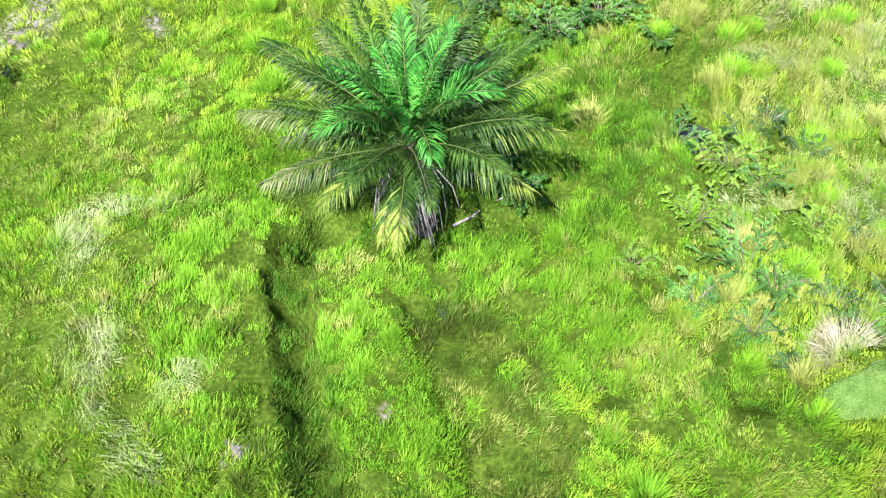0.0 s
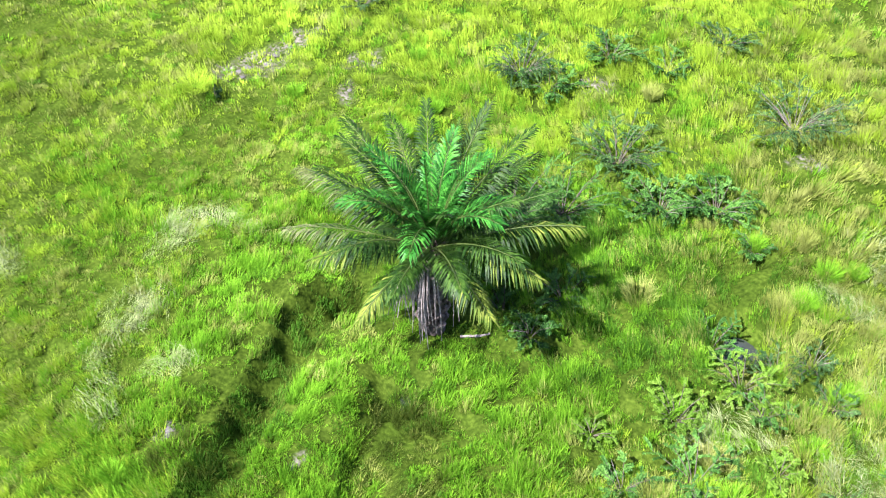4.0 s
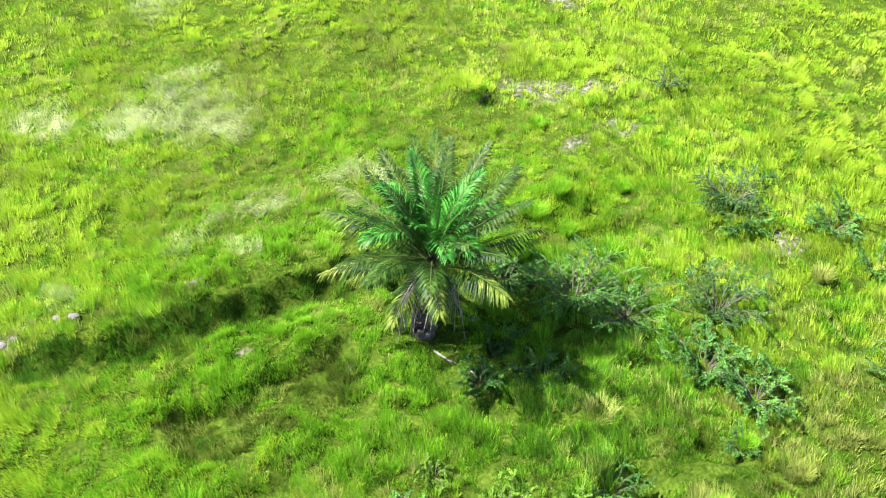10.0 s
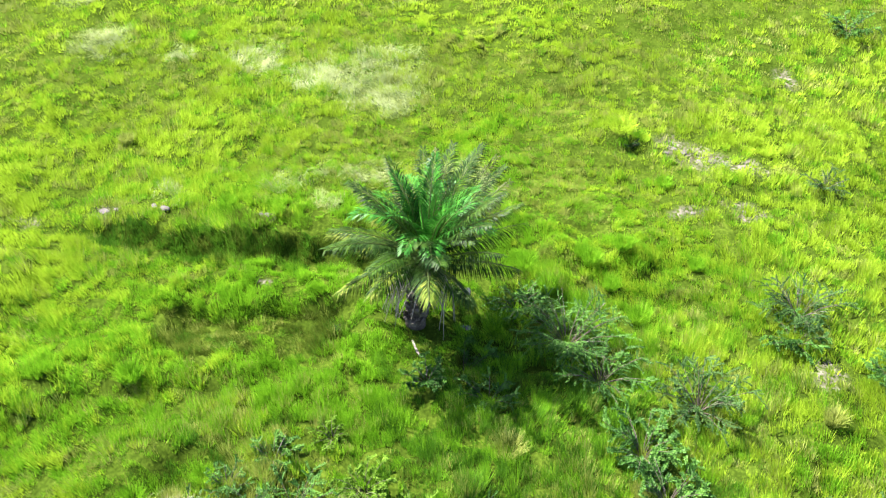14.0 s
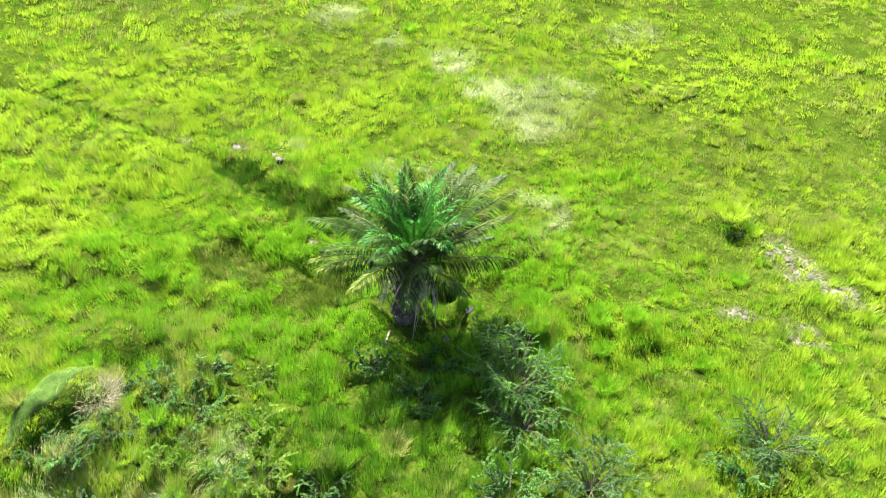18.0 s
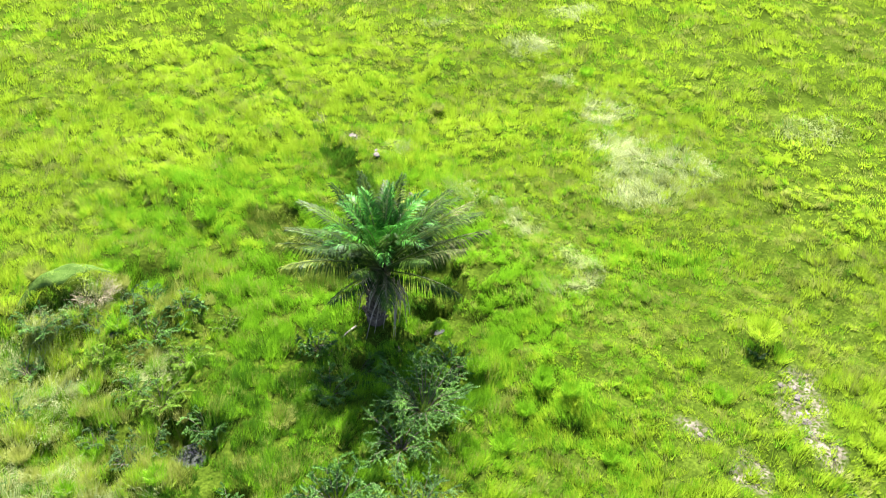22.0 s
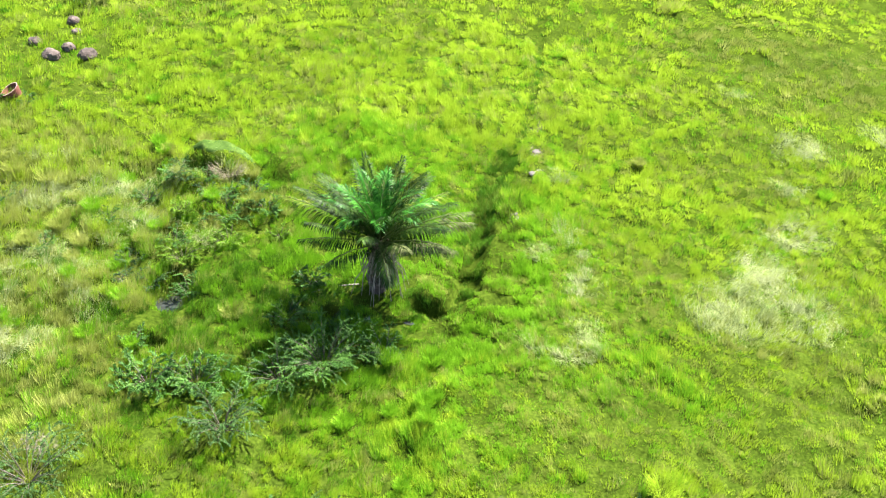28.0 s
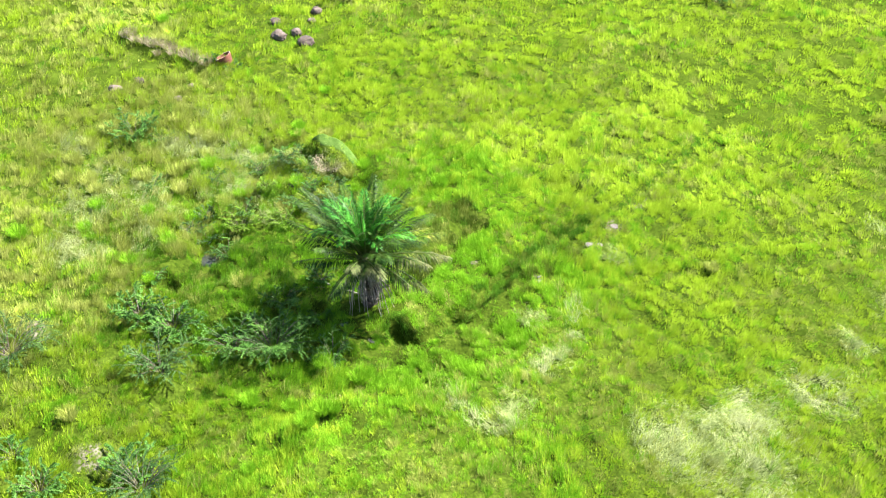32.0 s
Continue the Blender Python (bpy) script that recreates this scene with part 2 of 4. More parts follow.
def land(x, y):
    x, y = np.asarray(x, float), np.asarray(y, float)
    z = -0.1 + 0.0341 * x - 0.0234 * y
    near = np.clip(1.3 - np.hypot(x, y) / 60, 0, 1)
    z = z + near * (0.30 * (field(x, y, 5.5) - 0.5) + (0.30 + 0.40 * np.clip((x - 3.5) / 2, 0, 1) * np.clip((11.5 - x) / 2, 0, 1) * np.clip((y + 6) / 2, 0, 1) * np.clip((8 - y) / 2, 0, 1)) * (field(x, y, 1.5, 1) - 0.5) + 0.17 * (field(x, y, 0.55, 2) - 0.5) + 0.09 * (field(x, y, 0.31, 6) - 0.5))
    d, s = along(x, y, DITCH)
    bank = np.interp(-y, [-1.2, 0.8, 2.3, 5.4, 8.3], [-3.1, -2.95, -2.65, -2.02, -1.75])
    z = z + 0.30 * np.clip((bank - x) / 0.5, 0, 1) * np.clip(1 - (bank - x) / 3.5, 0, 1) * np.clip((1.5 - y) / 1.0, 0, 1) * np.clip((y + 10.5) / 2.5, 0, 1)
    d = d + 0.34 * (field(x, y, 0.7, 50) - 0.5) + 0.16 * (field(x, y, 0.3, 51) - 0.5)
    z = z - np.interp(s, [0, 0.3, 0.55, 0.75, 1], [0.62, 0.50, 0.26, 0.20, 0.12]) * (0.7 + 0.6 * field(x, y, 0.9, 52)) * np.clip(1.5 - (d / (0.24 + 0.26 * s)) ** 2, 0, 1)
    trough = np.clip((x - bank + 0.2) / 0.4, 0, 1) * np.clip((bank + 1.05 - x) / 0.3, 0, 1) * np.clip((1.2 - y) / 0.6, 0, 1) * np.clip((y + 9.0) / 2.5, 0, 1)
    z = z - 0.12 * trough
    d, s = along(x, y, SPUR)
    z = z - (0.42 - 0.2 * s) * np.clip(1.5 - (d / 0.36) ** 2, 0, 1)
    d, s = along(x, y, PATH)
    z = z - 0.11 * np.clip(1.3 - (d / 0.22) ** 2, 0, 1)
    # the sunk strip beside the ridge, with a sharp western edge
    edge = -0.5 - 0.4 * (np.maximum(y, -4.2) + 2.28) + 0.35 * (field(x, y, 0.6, 53) - 0.5)
    z = z - 0.30 * np.clip((x - edge + 0.1) / 0.3, 0, 1) * np.clip((2.3 - x) / 1.9, 0, 1) * np.clip((-0.8 - y) / 0.7, 0, 1) * np.clip((y + 7.0) / 2.0, 0, 1)
    z = z + 0.08 * np.clip((edge - x) / 0.3, 0, 1) * np.clip((x - bank - 0.9) / 0.3, 0, 1) * np.clip((0.6 - y) / 0.6, 0, 1) * np.clip((y + 8.0) / 2.0, 0, 1)
    # humps, pit and ledge
    z = z + 0.3 * (blot(x, y, 0.4, -10.0, 1.3, 0.6, 10) + blot(x, y, -4.0, 3.7, 0.7, 0.6) + blot(x, y, -4.1, 5.6, 0.8, 0.6) + blot(x, y, -2.6, 3.6, 0.7, 0.5))
    z = z + 0.95 * blot(x, y, 7.5, -3.3, 1.5, 0.75, 5) + 0.35 * blot(x, y, -10.5, 4.8, 0.8, 0.6) + 0.25 * blot(x, y, 6.4, -1.0, 0.6, 0.6) + 0.45 * blot(x, y, 8.2, -2.0, 0.9, 0.6)
    z = z - 0.6 * blot(x, y, 5.5, 3.3, 1.0, 0.9)
    for q in PITS:
        z = z - 0.5 * blot(x, y, *q)
    d, s = along(x, y, SWELL)
    z = z + 0.28 * np.clip(1.2 - (d / 1.0) ** 2, 0, 1)
    d, s = along(x, y, LEDGE)
    z = z + 0.22 * np.clip(1.2 - (d / 0.8) ** 2, 0, 1)
    return z


BARE = [(-10.2, 7.1, 1.5, 0.85, 60), (-9.6, 8.8, 1.1, 0.6, 80), (-7.4, 8.8, 0.7, 0.9, 0), (-3.45, -4.4, 0.45, 0.28, 20),
        (-1.0, -3.7, 0.16, 0.3, 15), (5.2, 9.8, 0.7, 0.5, 30), (-1.0, 10.6, 0.7, 0.6, 0), (-6.9, 7.2, 0.3, 0.9, 30),
        (-16.0, 10.5, 0.9, 0.5, 30), (-2.6, -8.9, 0.5, 0.45, 0), (-2.1, -11.0, 0.25, 0.8, 15), (6.45, -1.0, 0.45, 0.4, 0)]
HAY = [(-12.0, -3.6, 1.9, 1.6, 20), (-11.5, -5.6, 0.8, 0.9, 0), (-10.4, -2.4, 0.9, 0.5, 0), (-12.3, -8.0, 1.1, 0.9, 30), (-11.9, -10.6, 0.5, 0.4, 0), (-11.8, -13.6, 1.0, 0.9, 0),
       (-15.3, -15.8, 1.1, 0.7, 0), (-6.3, -2.3, 0.6, 1.0, 10), (-7.1, 0.4, 0.6, 0.8, 20), (-6.2, 1.2, 0.7, 0.4, 0), (-6.1, -3.3, 0.4, 0.6, 0), (-4.5, -3.0, 0.45, 0.4, 0),
       (-5.1, -4.4, 0.4, 0.6, 20), (-3.9, -7.5, 0.8, 0.35, 60), (6.9, -2.8, 0.6, 0.5, 0), (6.0, 0.7, 0.9, 0.7, 20), (8.6, 0.8, 1.2, 1.0, 0), (9.4, 3.6, 1.3, 0.9, 0), (9.2, -1.4, 1.3, 0.8, 20), (12.0, 0.6, 1.6, 0.9, 30), (11.6, 4.2, 1.6, 0.9, 0), (14.6, 4.6, 1.4, 0.8, 0), (7.4, 4.9, 0.9, 0.6, 0), (13.6, -1.0, 1.3, 0.6, 20),
       (10.8, -0.5, 1.2, 0.9, 0), (8.2, 7.2, 1.2, 0.8, 30), (10.5, 6.0, 1.4, 0.8, 0), (-20.0, -17.0, 1.3, 0.8, 0), (-19.0, -4.0, 1.4, 0.7, 0), (-9.0, -16.5, 0.7, 0.4, 0)]


def cover(spots, x, y):
    out = np.zeros(np.shape(x))
    for s in spots:
        out = np.maximum(out, blot(x, y, *s))
    return out


# ---- mesh helpers ----


def fast_mesh(name, verts, faces, mats, index=None, smooth=False):
    """One mesh from arrays of places and of triangles or quads."""
    me = bpy.data.meshes.new(name)
    verts, faces = np.ascontiguousarray(verts, np.float32), np.ascontiguousarray(faces, np.int32)
    n, k = faces.shape
    me.vertices.add(len(verts))
    me.vertices.foreach_set("co", verts.ravel())
    me.loops.add(n * k)
    me.loops.foreach_set("vertex_index", faces.ravel())
    me.polygons.add(n)
    me.polygons.foreach_set("loop_start", np.arange(0, n * k, k, dtype=np.int32))
    if index is not None:
        me.polygons.foreach_set("material_index", np.asarray(index, np.int32))
    me.polygons.foreach_set("use_smooth", np.full(n, smooth))
    for m in mats:
        me.materials.append(m)
    me.update(calc_edges=True)
    return me


def child(name, me, parent, label=""):
    ob = new(name, me)
    ob.parent = parent
    return tagged(ob, label) if label else ob


def thing(name, x, y, label, category, group="", kind="", z=None, sink=0.0):
    ob = new(name)
    ob.location = (x, y, float(land(x, y)) - sink if z is None else z)
    ob.empty_display_size = 0.2
    return tagged(ob, label, category, group, kind)


def blades(base, tip, width, droop=None, cross=None):
    """Leaf shapes from base to tip: a kite bent at its widest place. Returns places and triangles."""
    base, tip = np.asarray(base, float), np.asarray(tip, float)
    n = len(base)
    way = tip - base
    if cross is None:
        a = rng.random(n) * 2 * math.pi
        side = np.stack([np.cos(a), np.sin(a), np.zeros(n)], 1)
    else:
        side = cross
    side = side * np.broadcast_to(np.asarray(width, float).reshape(-1, 1), (n, 1)) * 0.5
    mid = base + way * 0.5
    if droop is not None:
        mid = mid + np.asarray(droop)
    v = np.stack([base, mid - side, mid + side, tip], 1).reshape(-1, 3)
    o = (np.arange(n) * 4)[:, None]
    f = np.concatenate([o + [[0, 2, 1]], o + [[1, 2, 3]]], 1).reshape(-1, 3)
    return v, f


def tube(pts, radii, sides=6):
    """A tube through pts; returns places and quads."""
    pts = [Vector(p) for p in pts]
    rings = []
    up = Vector((0.13, 0.31, 0.94))
    for i, p in enumerate(pts):
        d = (pts[min(i + 1, len(pts) - 1)] - pts[max(i - 1, 0)]).normalized()
        a = d.cross(up)
        a = a.normalized() if a.length > 1e-3 else Vector((1, 0, 0))
        b = d.cross(a)
        rings.append([p + radii[i] * (math.cos(q) * a + math.sin(q) * b) for q in np.arange(sides) * 2 * math.pi / sides])
    v = [tuple(q) for r in rings for q in r]
    f = [(i * sides + j, i * sides + (j + 1) % sides, (i + 1) * sides + (j + 1) % sides, (i + 1) * sides + j) for i in range(len(pts) - 1) for j in range(sides)]
    return np.array(v), np.array(f)


# ---- ground sheet ----
fine = np.arange(-13, 13.01, 0.15)
out = 13 + np.cumsum(0.15 * 1.09 ** np.arange(1, 84))
axis = np.concatenate([-out[::-1], fine, out])
gx, gy = np.meshgrid(axis, axis, indexing="ij")
gz = land(gx, gy)
k = len(axis)
ii = np.arange(k * k).reshape(k, k)
quads = np.stack([ii[:-1, :-1], ii[1:, :-1], ii[1:, 1:], ii[:-1, 1:]], -1).reshape(-1, 4)
sheet = fast_mesh("ground", np.stack([gx, gy, gz], -1).reshape(-1, 3), quads, [SOIL], smooth=True)
bare = np.clip((cover(BARE, gx, gy) * (0.35 + 0.9 * field(gx, gy, 0.30, 5)) - 0.3) * 2.2, 0, 1)
layer = sheet.attributes.new("bare", "FLOAT", "POINT")
layer.data.foreach_set("value", bare.ravel().astype(np.float32))
tagged(new("ground", sheet), "uneven green meadow ground with bare earth patches", "ground", kind="structure")


# ---- grass ----
SMOOTH_MAT = [(7.5, -3.5, 1.7, 0.7, 5), (15.0, -5.6, 1.6, 0.9, 20), (20.0, -1.0, 1.5, 1.0, 0)]


def meadow():
    places = []
    for r0, r1, per in ((0, 9.5, 52), (9.5, 18, 26), (18, 34, 9.0), (34, 60, 0.3)):
        n = int(per * math.pi * (r1 * r1 - r0 * r0))
        r, a = np.sqrt(rng.uniform(r0 * r0, r1 * r1, n)), rng.random(n) * 2 * math.pi
        places.append(np.stack([r * np.cos(a), r * np.sin(a), np.full(n, math.sqrt(46 / per) ** 0.8)], 1))
    p = np.concatenate(places)
    x, y, wide = p.T
    b, h = cover(BARE, x, y), cover(HAY, x, y)
    keep = rng.random(len(x)) > np.clip(b * 1.1, 0, 0.72)
    keep &= np.hypot(x + 0.42, y - 0.48) > 0.38
    keep &= cover(POOLS, x, y) < 0.45
    # the west is short grazed turf pitted with small dark hollows, the rest long soft grass in tufts
    west = np.clip((-x - 3.5) / 4, 0, 1) * np.clip(0.25 + 1.6 * (field(x, y, 4.0, 8) - 0.3), 0, 1)
    west = np.maximum(west, blot(x, y, -7.5, 5.0, 3.2, 4.0) * 0.9)
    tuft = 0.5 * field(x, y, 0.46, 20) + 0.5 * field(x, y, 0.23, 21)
    west = np.clip(west * 1.5, 0, 1)
    x, y, wide, h, west, tuft = x[keep], y[keep], wide[keep], h[keep], west[keep], tuft[keep]
    n = len(x)
    mossy = cover(SMOOTH_MAT, x, y) > 0.3
    hay = h * (0.4 + field(x, y, 0.5, 3)) > 0.36
    east = np.clip((x - 2.0) / 3, 0, 1) * np.clip((y + 5.0) / 2, 0.15, 1)
    tall = (0.13 + 0.13 * field(x, y, 2.2, 4)) * (0.40 + 1.1 * tuft) + 0.24 * np.clip(tuft - 0.45, 0, 1) + 0.05 * east
    tall = tall * (1 - 0.28 * west)
    lush = blot(x, y, 0.6, 2.6, 3.4, 3.4)
    d1, s1 = along(x, y, DITCH)
    edge = -0.5 - 0.4 * (np.maximum(y, -4.2) + 2.28)
    sunk = np.clip((x - edge) / 0.3, 0, 1) * np.clip((edge + 2.1 - x + 0.8 * (field(x, y, 0.8, 54) - 0.5)) / 0.8, 0, 1) * np.clip((-1.0 - y) / 0.7, 0, 1) * np.clip((y + 6.5) / 2, 0, 1)
    tall = tall * (1 + 0.15 * sunk)
    tall = tall * np.clip(np.hypot(x + 0.42, y - 0.3) / 1.3, 0.35, 1)
    tall = np.where(mossy, 0.075, tall)
    # colour goes by the tuft and by the patch of ground, not by the blade
    pick = 0.50 * rng.random(n) + 0.34 * field(x, y, 0.5, 10) + 0.16 * field(x, y, 2.4, 11)
    kind = np.zeros(n, int)
    # low spots between tufts take dark blades, their shade put into the colour
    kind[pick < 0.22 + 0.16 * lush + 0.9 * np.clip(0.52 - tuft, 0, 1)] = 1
    # ditch: dark growth, with the shade of its banks also put into blade colour
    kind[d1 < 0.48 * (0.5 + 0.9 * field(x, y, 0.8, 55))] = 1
    calm = (kind == 1) & (d1 > 0.7) & (rng.random(n) < np.clip((np.hypot(x, y - 1.0) - 3) / 4, 0, 0.7))
    kind[calm] = 4
    near = np.clip(1.5 - np.hypot(x, y - 1.0) / 8.5, 0, 1) + 0.7 * (field(x, y, 3.0, 44) - 0.5)
    kind[(kind == 0) & (0.7 * rng.random(n) + 0.3 * field(x, y, 0.6, 46) < 0.12 + 0.75 * near)] = 4
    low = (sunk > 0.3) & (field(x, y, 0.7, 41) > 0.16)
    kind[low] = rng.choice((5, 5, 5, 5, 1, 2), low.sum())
    deep_green = (0.4 * rng.random(n) + 0.6 * field(x, y, 0.8, 62) < 0.95 * blot(x, y, 1.9, 3.4, 4.2, 4.0)) & (d1 > 0.6)
    kind[deep_green] = rng.choice((4, 4, 1, 1), deep_green.sum())
    # more of the darkened blades on the ditch floor, growth and painted shade together
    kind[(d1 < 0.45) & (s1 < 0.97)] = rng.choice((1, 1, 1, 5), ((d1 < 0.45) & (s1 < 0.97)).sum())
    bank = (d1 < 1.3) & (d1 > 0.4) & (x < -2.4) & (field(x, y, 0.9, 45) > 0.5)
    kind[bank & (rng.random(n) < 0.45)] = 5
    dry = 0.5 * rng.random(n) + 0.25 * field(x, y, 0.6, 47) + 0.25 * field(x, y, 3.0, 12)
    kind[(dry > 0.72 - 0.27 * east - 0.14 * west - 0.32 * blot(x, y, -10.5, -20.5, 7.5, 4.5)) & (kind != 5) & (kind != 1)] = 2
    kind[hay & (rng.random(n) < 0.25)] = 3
    # dark pits: their shade is put into blade colour, and the grass is shorter
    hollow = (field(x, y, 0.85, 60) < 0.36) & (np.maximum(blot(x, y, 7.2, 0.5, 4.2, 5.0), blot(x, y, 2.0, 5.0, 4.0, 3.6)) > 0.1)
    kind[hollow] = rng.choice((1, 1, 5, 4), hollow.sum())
    tall = np.where(hollow, tall * 0.65, tall)
    trod = along(x, y, PATH)[0] + 0.25 * (field(x, y, 0.9, 61) - 0.5) < 0.17
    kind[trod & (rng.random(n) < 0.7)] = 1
    tall = np.where(trod, tall * 0.6, tall)
    kind[mossy] = rng.choice((0, 0, 2), mossy.sum())
    per = 46
    # the grass lies over in long swirls
    turn = 5.0 * field(x, y, 6.0, 13) + 2.6 * field(x, y, 1.3, 15) + 0.8
    lean = 0.08 + 0.28 * field(x, y, 1.6, 14)
    size = rng.lognormal(0, 0.25, n) * wide * wide
    tx, ty, tw, ts, wb = (np.repeat(q, per) for q in (x, y, wide, size, west))
    a, r = rng.random(len(tx)) * 2 * math.pi, np.sqrt(rng.random(len(tx))) * 0.125 * np.sqrt(ts)
    bx, by = tx + r * np.cos(a), ty + r * np.sin(a)
    # no blade roots in the gaps between the tufts
    gap = (0.55 * field(bx, by, 0.44, 20) + 0.45 * field(bx, by, 0.2, 21)) * (1 - wb) + (0.5 * field(bx, by, 0.34, 9) + 0.5 * field(bx, by, 0.17, 22)) * wb
    gap = gap - 0.29 - 0.05 * wb
    root = gap > 0
    who = np.repeat(np.arange(n), per)[root]
    bx, by, a, r, gap = bx[root], by[root], a[root], r[root], gap[root]
    tw, ts = wide[who], np.sqrt(size[who])
    th, tk, tt, tl = (tall * rng.uniform(0.75, 1.3, n))[who] * (0.5 + 0.6 * np.clip(gap / 0.2, 0, 1)), kind[who], turn[who], lean[who]
    m = len(bx)
    bz = land(bx, by) - 0.02
    length = th * rng.uniform(0.6, 1.3, m)
    flat = tk == 3
    length = np.where(flat, length * 1.3 + 0.08, length)
    outw = rng.uniform(0.1, 0.6, m) * r / (0.125 * ts)
    dx = np.cos(a) * outw + np.cos(tt) * tl * np.where(flat, 2.0, 1.0)
    dy = np.sin(a) * outw + np.sin(tt) * tl * np.where(flat, 2.0, 1.0)
    rise = np.where(flat, rng.uniform(0.2, 0.8, m), rng.uniform(0.55, 1.1, m))
    dirv = np.stack([dx, dy, rise], 1)
    dirv /= np.linalg.norm(dirv, axis=1)[:, None]
    base = np.stack([bx, by, bz], 1)
    tip = base + dirv * length[:, None]
    # a blade bends over its flat side
    width = rng.uniform(0.012, 0.0205, m) * tw
    q = np.arctan2(dy, dx) + math.pi / 2 + rng.normal(0, 0.9, m)
    side = np.stack([np.cos(q), np.sin(q), np.zeros(m)], 1) * width[:, None] * 0.5
    v = np.stack([base - side, base + side, tip], 1).reshape(-1, 3)
    me = fast_mesh("grass", v, np.arange(3 * m).reshape(-1, 3), [GRASS, LUSH_SHADE, OLIVE, STRAW, MIDGRASS, SEDGE_SHADE], tk)
    tagged(new("grass", me), "bright green wild meadow grass with pale straw patches", "grass", kind="stuff")


meadow()


def hay(spots):
    """Wisps of flattened pale grass lying in swirls."""
    parts = []
    for cx, cy, rx, ry, turn in spots:
        n = int((2100 if cx < -9 else 1300) * rx * ry * 4)
        x, y = cx + rng.uniform(-1.4, 1.4, n) * max(rx, ry), cy + rng.uniform(-1.4, 1.4, n) * max(rx, ry)
        c = blot(x, y, cx, cy, rx * 1.45, ry * 1.45, turn) * (0.12 + 0.75 * field(x, y, 0.8, 31) + 0.55 * field(x, y, 0.2, 32))
        k = rng.random(n) * 1.1 < c ** 1.8
        parts.append(np.stack([x[k], y[k]], 1))
    x, y = np.concatenate(parts).T
    n = len(x)
    a = 7.0 * field(x, y, 1.3, 33) + rng.normal(0, 0.25, n)
    ln = rng.uniform(0.2, 0.5, n)
    lift = 0.10 + 0.22 * field(x, y, 0.5, 34)
    base = np.stack([x, y, land(x, y) + lift * rng.random(n)], 1)
    rise = rng.uniform(0.0, 0.55, n)
    d = np.stack([np.cos(a), np.sin(a), rise], 1)
    d /= np.linalg.norm(d, axis=1)[:, None]
    v, f = blades(base, base + d * ln[:, None], rng.uniform(0.0035, 0.0065, n), np.stack([0 * a, 0 * a, 0.15 * ln], 1))
    tagged(new("dry_grass", fast_mesh("dry_grass", v, f, [STRAW])), "flattened pale dry grass lying in wisps", "dry grass", kind="stuff")


hay(HAY)


# ---- palm ----
HEART = Vector((-0.60, 0.76, 2.06))


def frond_curve(length, elev, bend, n=9):
    """The midrib in its own upright plane: out along x, up along z."""
    pts, p, a = [], Vector((0, 0, 0)), elev
    for i in range(n):
        pts.append(p.copy())
        a_i = elev - bend * (i / (n - 1)) ** 1.5
        p = p + Vector((math.cos(a_i), 0, math.sin(a_i))) * (length / (n - 1))
    return pts


def frond(palm, az, elev, length, bend, leaf_mat, twist=0.0, fold=0.5, lift=0.0, label="", sparse=1.0, leaf=0.46, tip_mat=None, tip_from=0.8, hang=0.3):
    pts = frond_curve(length, radians(elev), radians(bend))
    turn = Matrix.Rotation(radians(az), 3, "Z")
    start = HEART - palm.location + turn @ Vector((0.14, 0, 0)) + Vector((0, 0, lift))
    ps = [start + turn @ p for p in pts]
    v, f = tube(ps, [0.026 * (1 - 0.85 * i / (len(ps) - 1)) for i in range(len(ps))], 5)
    rib = child("frond", fast_mesh("frond", v, f, [RACHIS], smooth=True), palm, label)
    n = int(74 * sparse * length / 2.6)
    base, tip, cross, droop, width, aged = [], [], [], [], [], []
    side_axis = turn @ Vector((0, 1, 0))
    for s in (-1, 1):
        for i in range(n):
            u = 0.08 + 0.92 * (i + random.random() * 0.6) / n
            q = u * (len(ps) - 1)
            j = min(int(q), len(ps) - 2)
            p = ps[j].lerp(ps[j + 1], q - j)
            d = (ps[j + 1] - ps[j]).normalized()
            nrm = side_axis.cross(d).normalized() * -1
            if nrm.z < 0 and elev < 70:
                nrm = -nrm
            env = min(1.0, 0.35 + 2.6 * (u - 0.06)) * (1.0 - 0.62 * (max(0, u - 0.55) / 0.45) ** 1.5)
            ln = leaf * length / 2.6 * env * random.uniform(0.85, 1.12)
            ang = radians(66 - 40 * u + random.uniform(-7, 7))
            out_v = d * math.cos(ang) + side_axis * s * math.sin(ang) * math.cos(fold) + nrm * (math.sin(ang) * math.sin(fold) + random.uniform(-0.09, 0.09))
            t = p + out_v.normalized() * ln + Vector((0, 0, -hang * ln * random.uniform(0.8, 1.2)))
            base.append(p)
            tip.append(t)
            c = (t - p).cross(nrm)
            cross.append(c.normalized() if c.length > 1e-4 else side_axis)
            droop.append(Vector((0, 0, 0.16 * ln)))
            width.append(random.uniform(0.030, 0.046) * (1.0 - 0.3 * u))
            aged.append(1 if u > tip_from + random.uniform(-0.25, 0.25) else 0)
    v, f = blades(np.array(base), np.array(tip), np.array(width), np.array(droop), np.array(cross))
    child("leaf_blade", fast_mesh("leaf_blade", v, f, [leaf_mat, tip_mat or leaf_mat], np.repeat(aged, 2)), rib)
    return rib


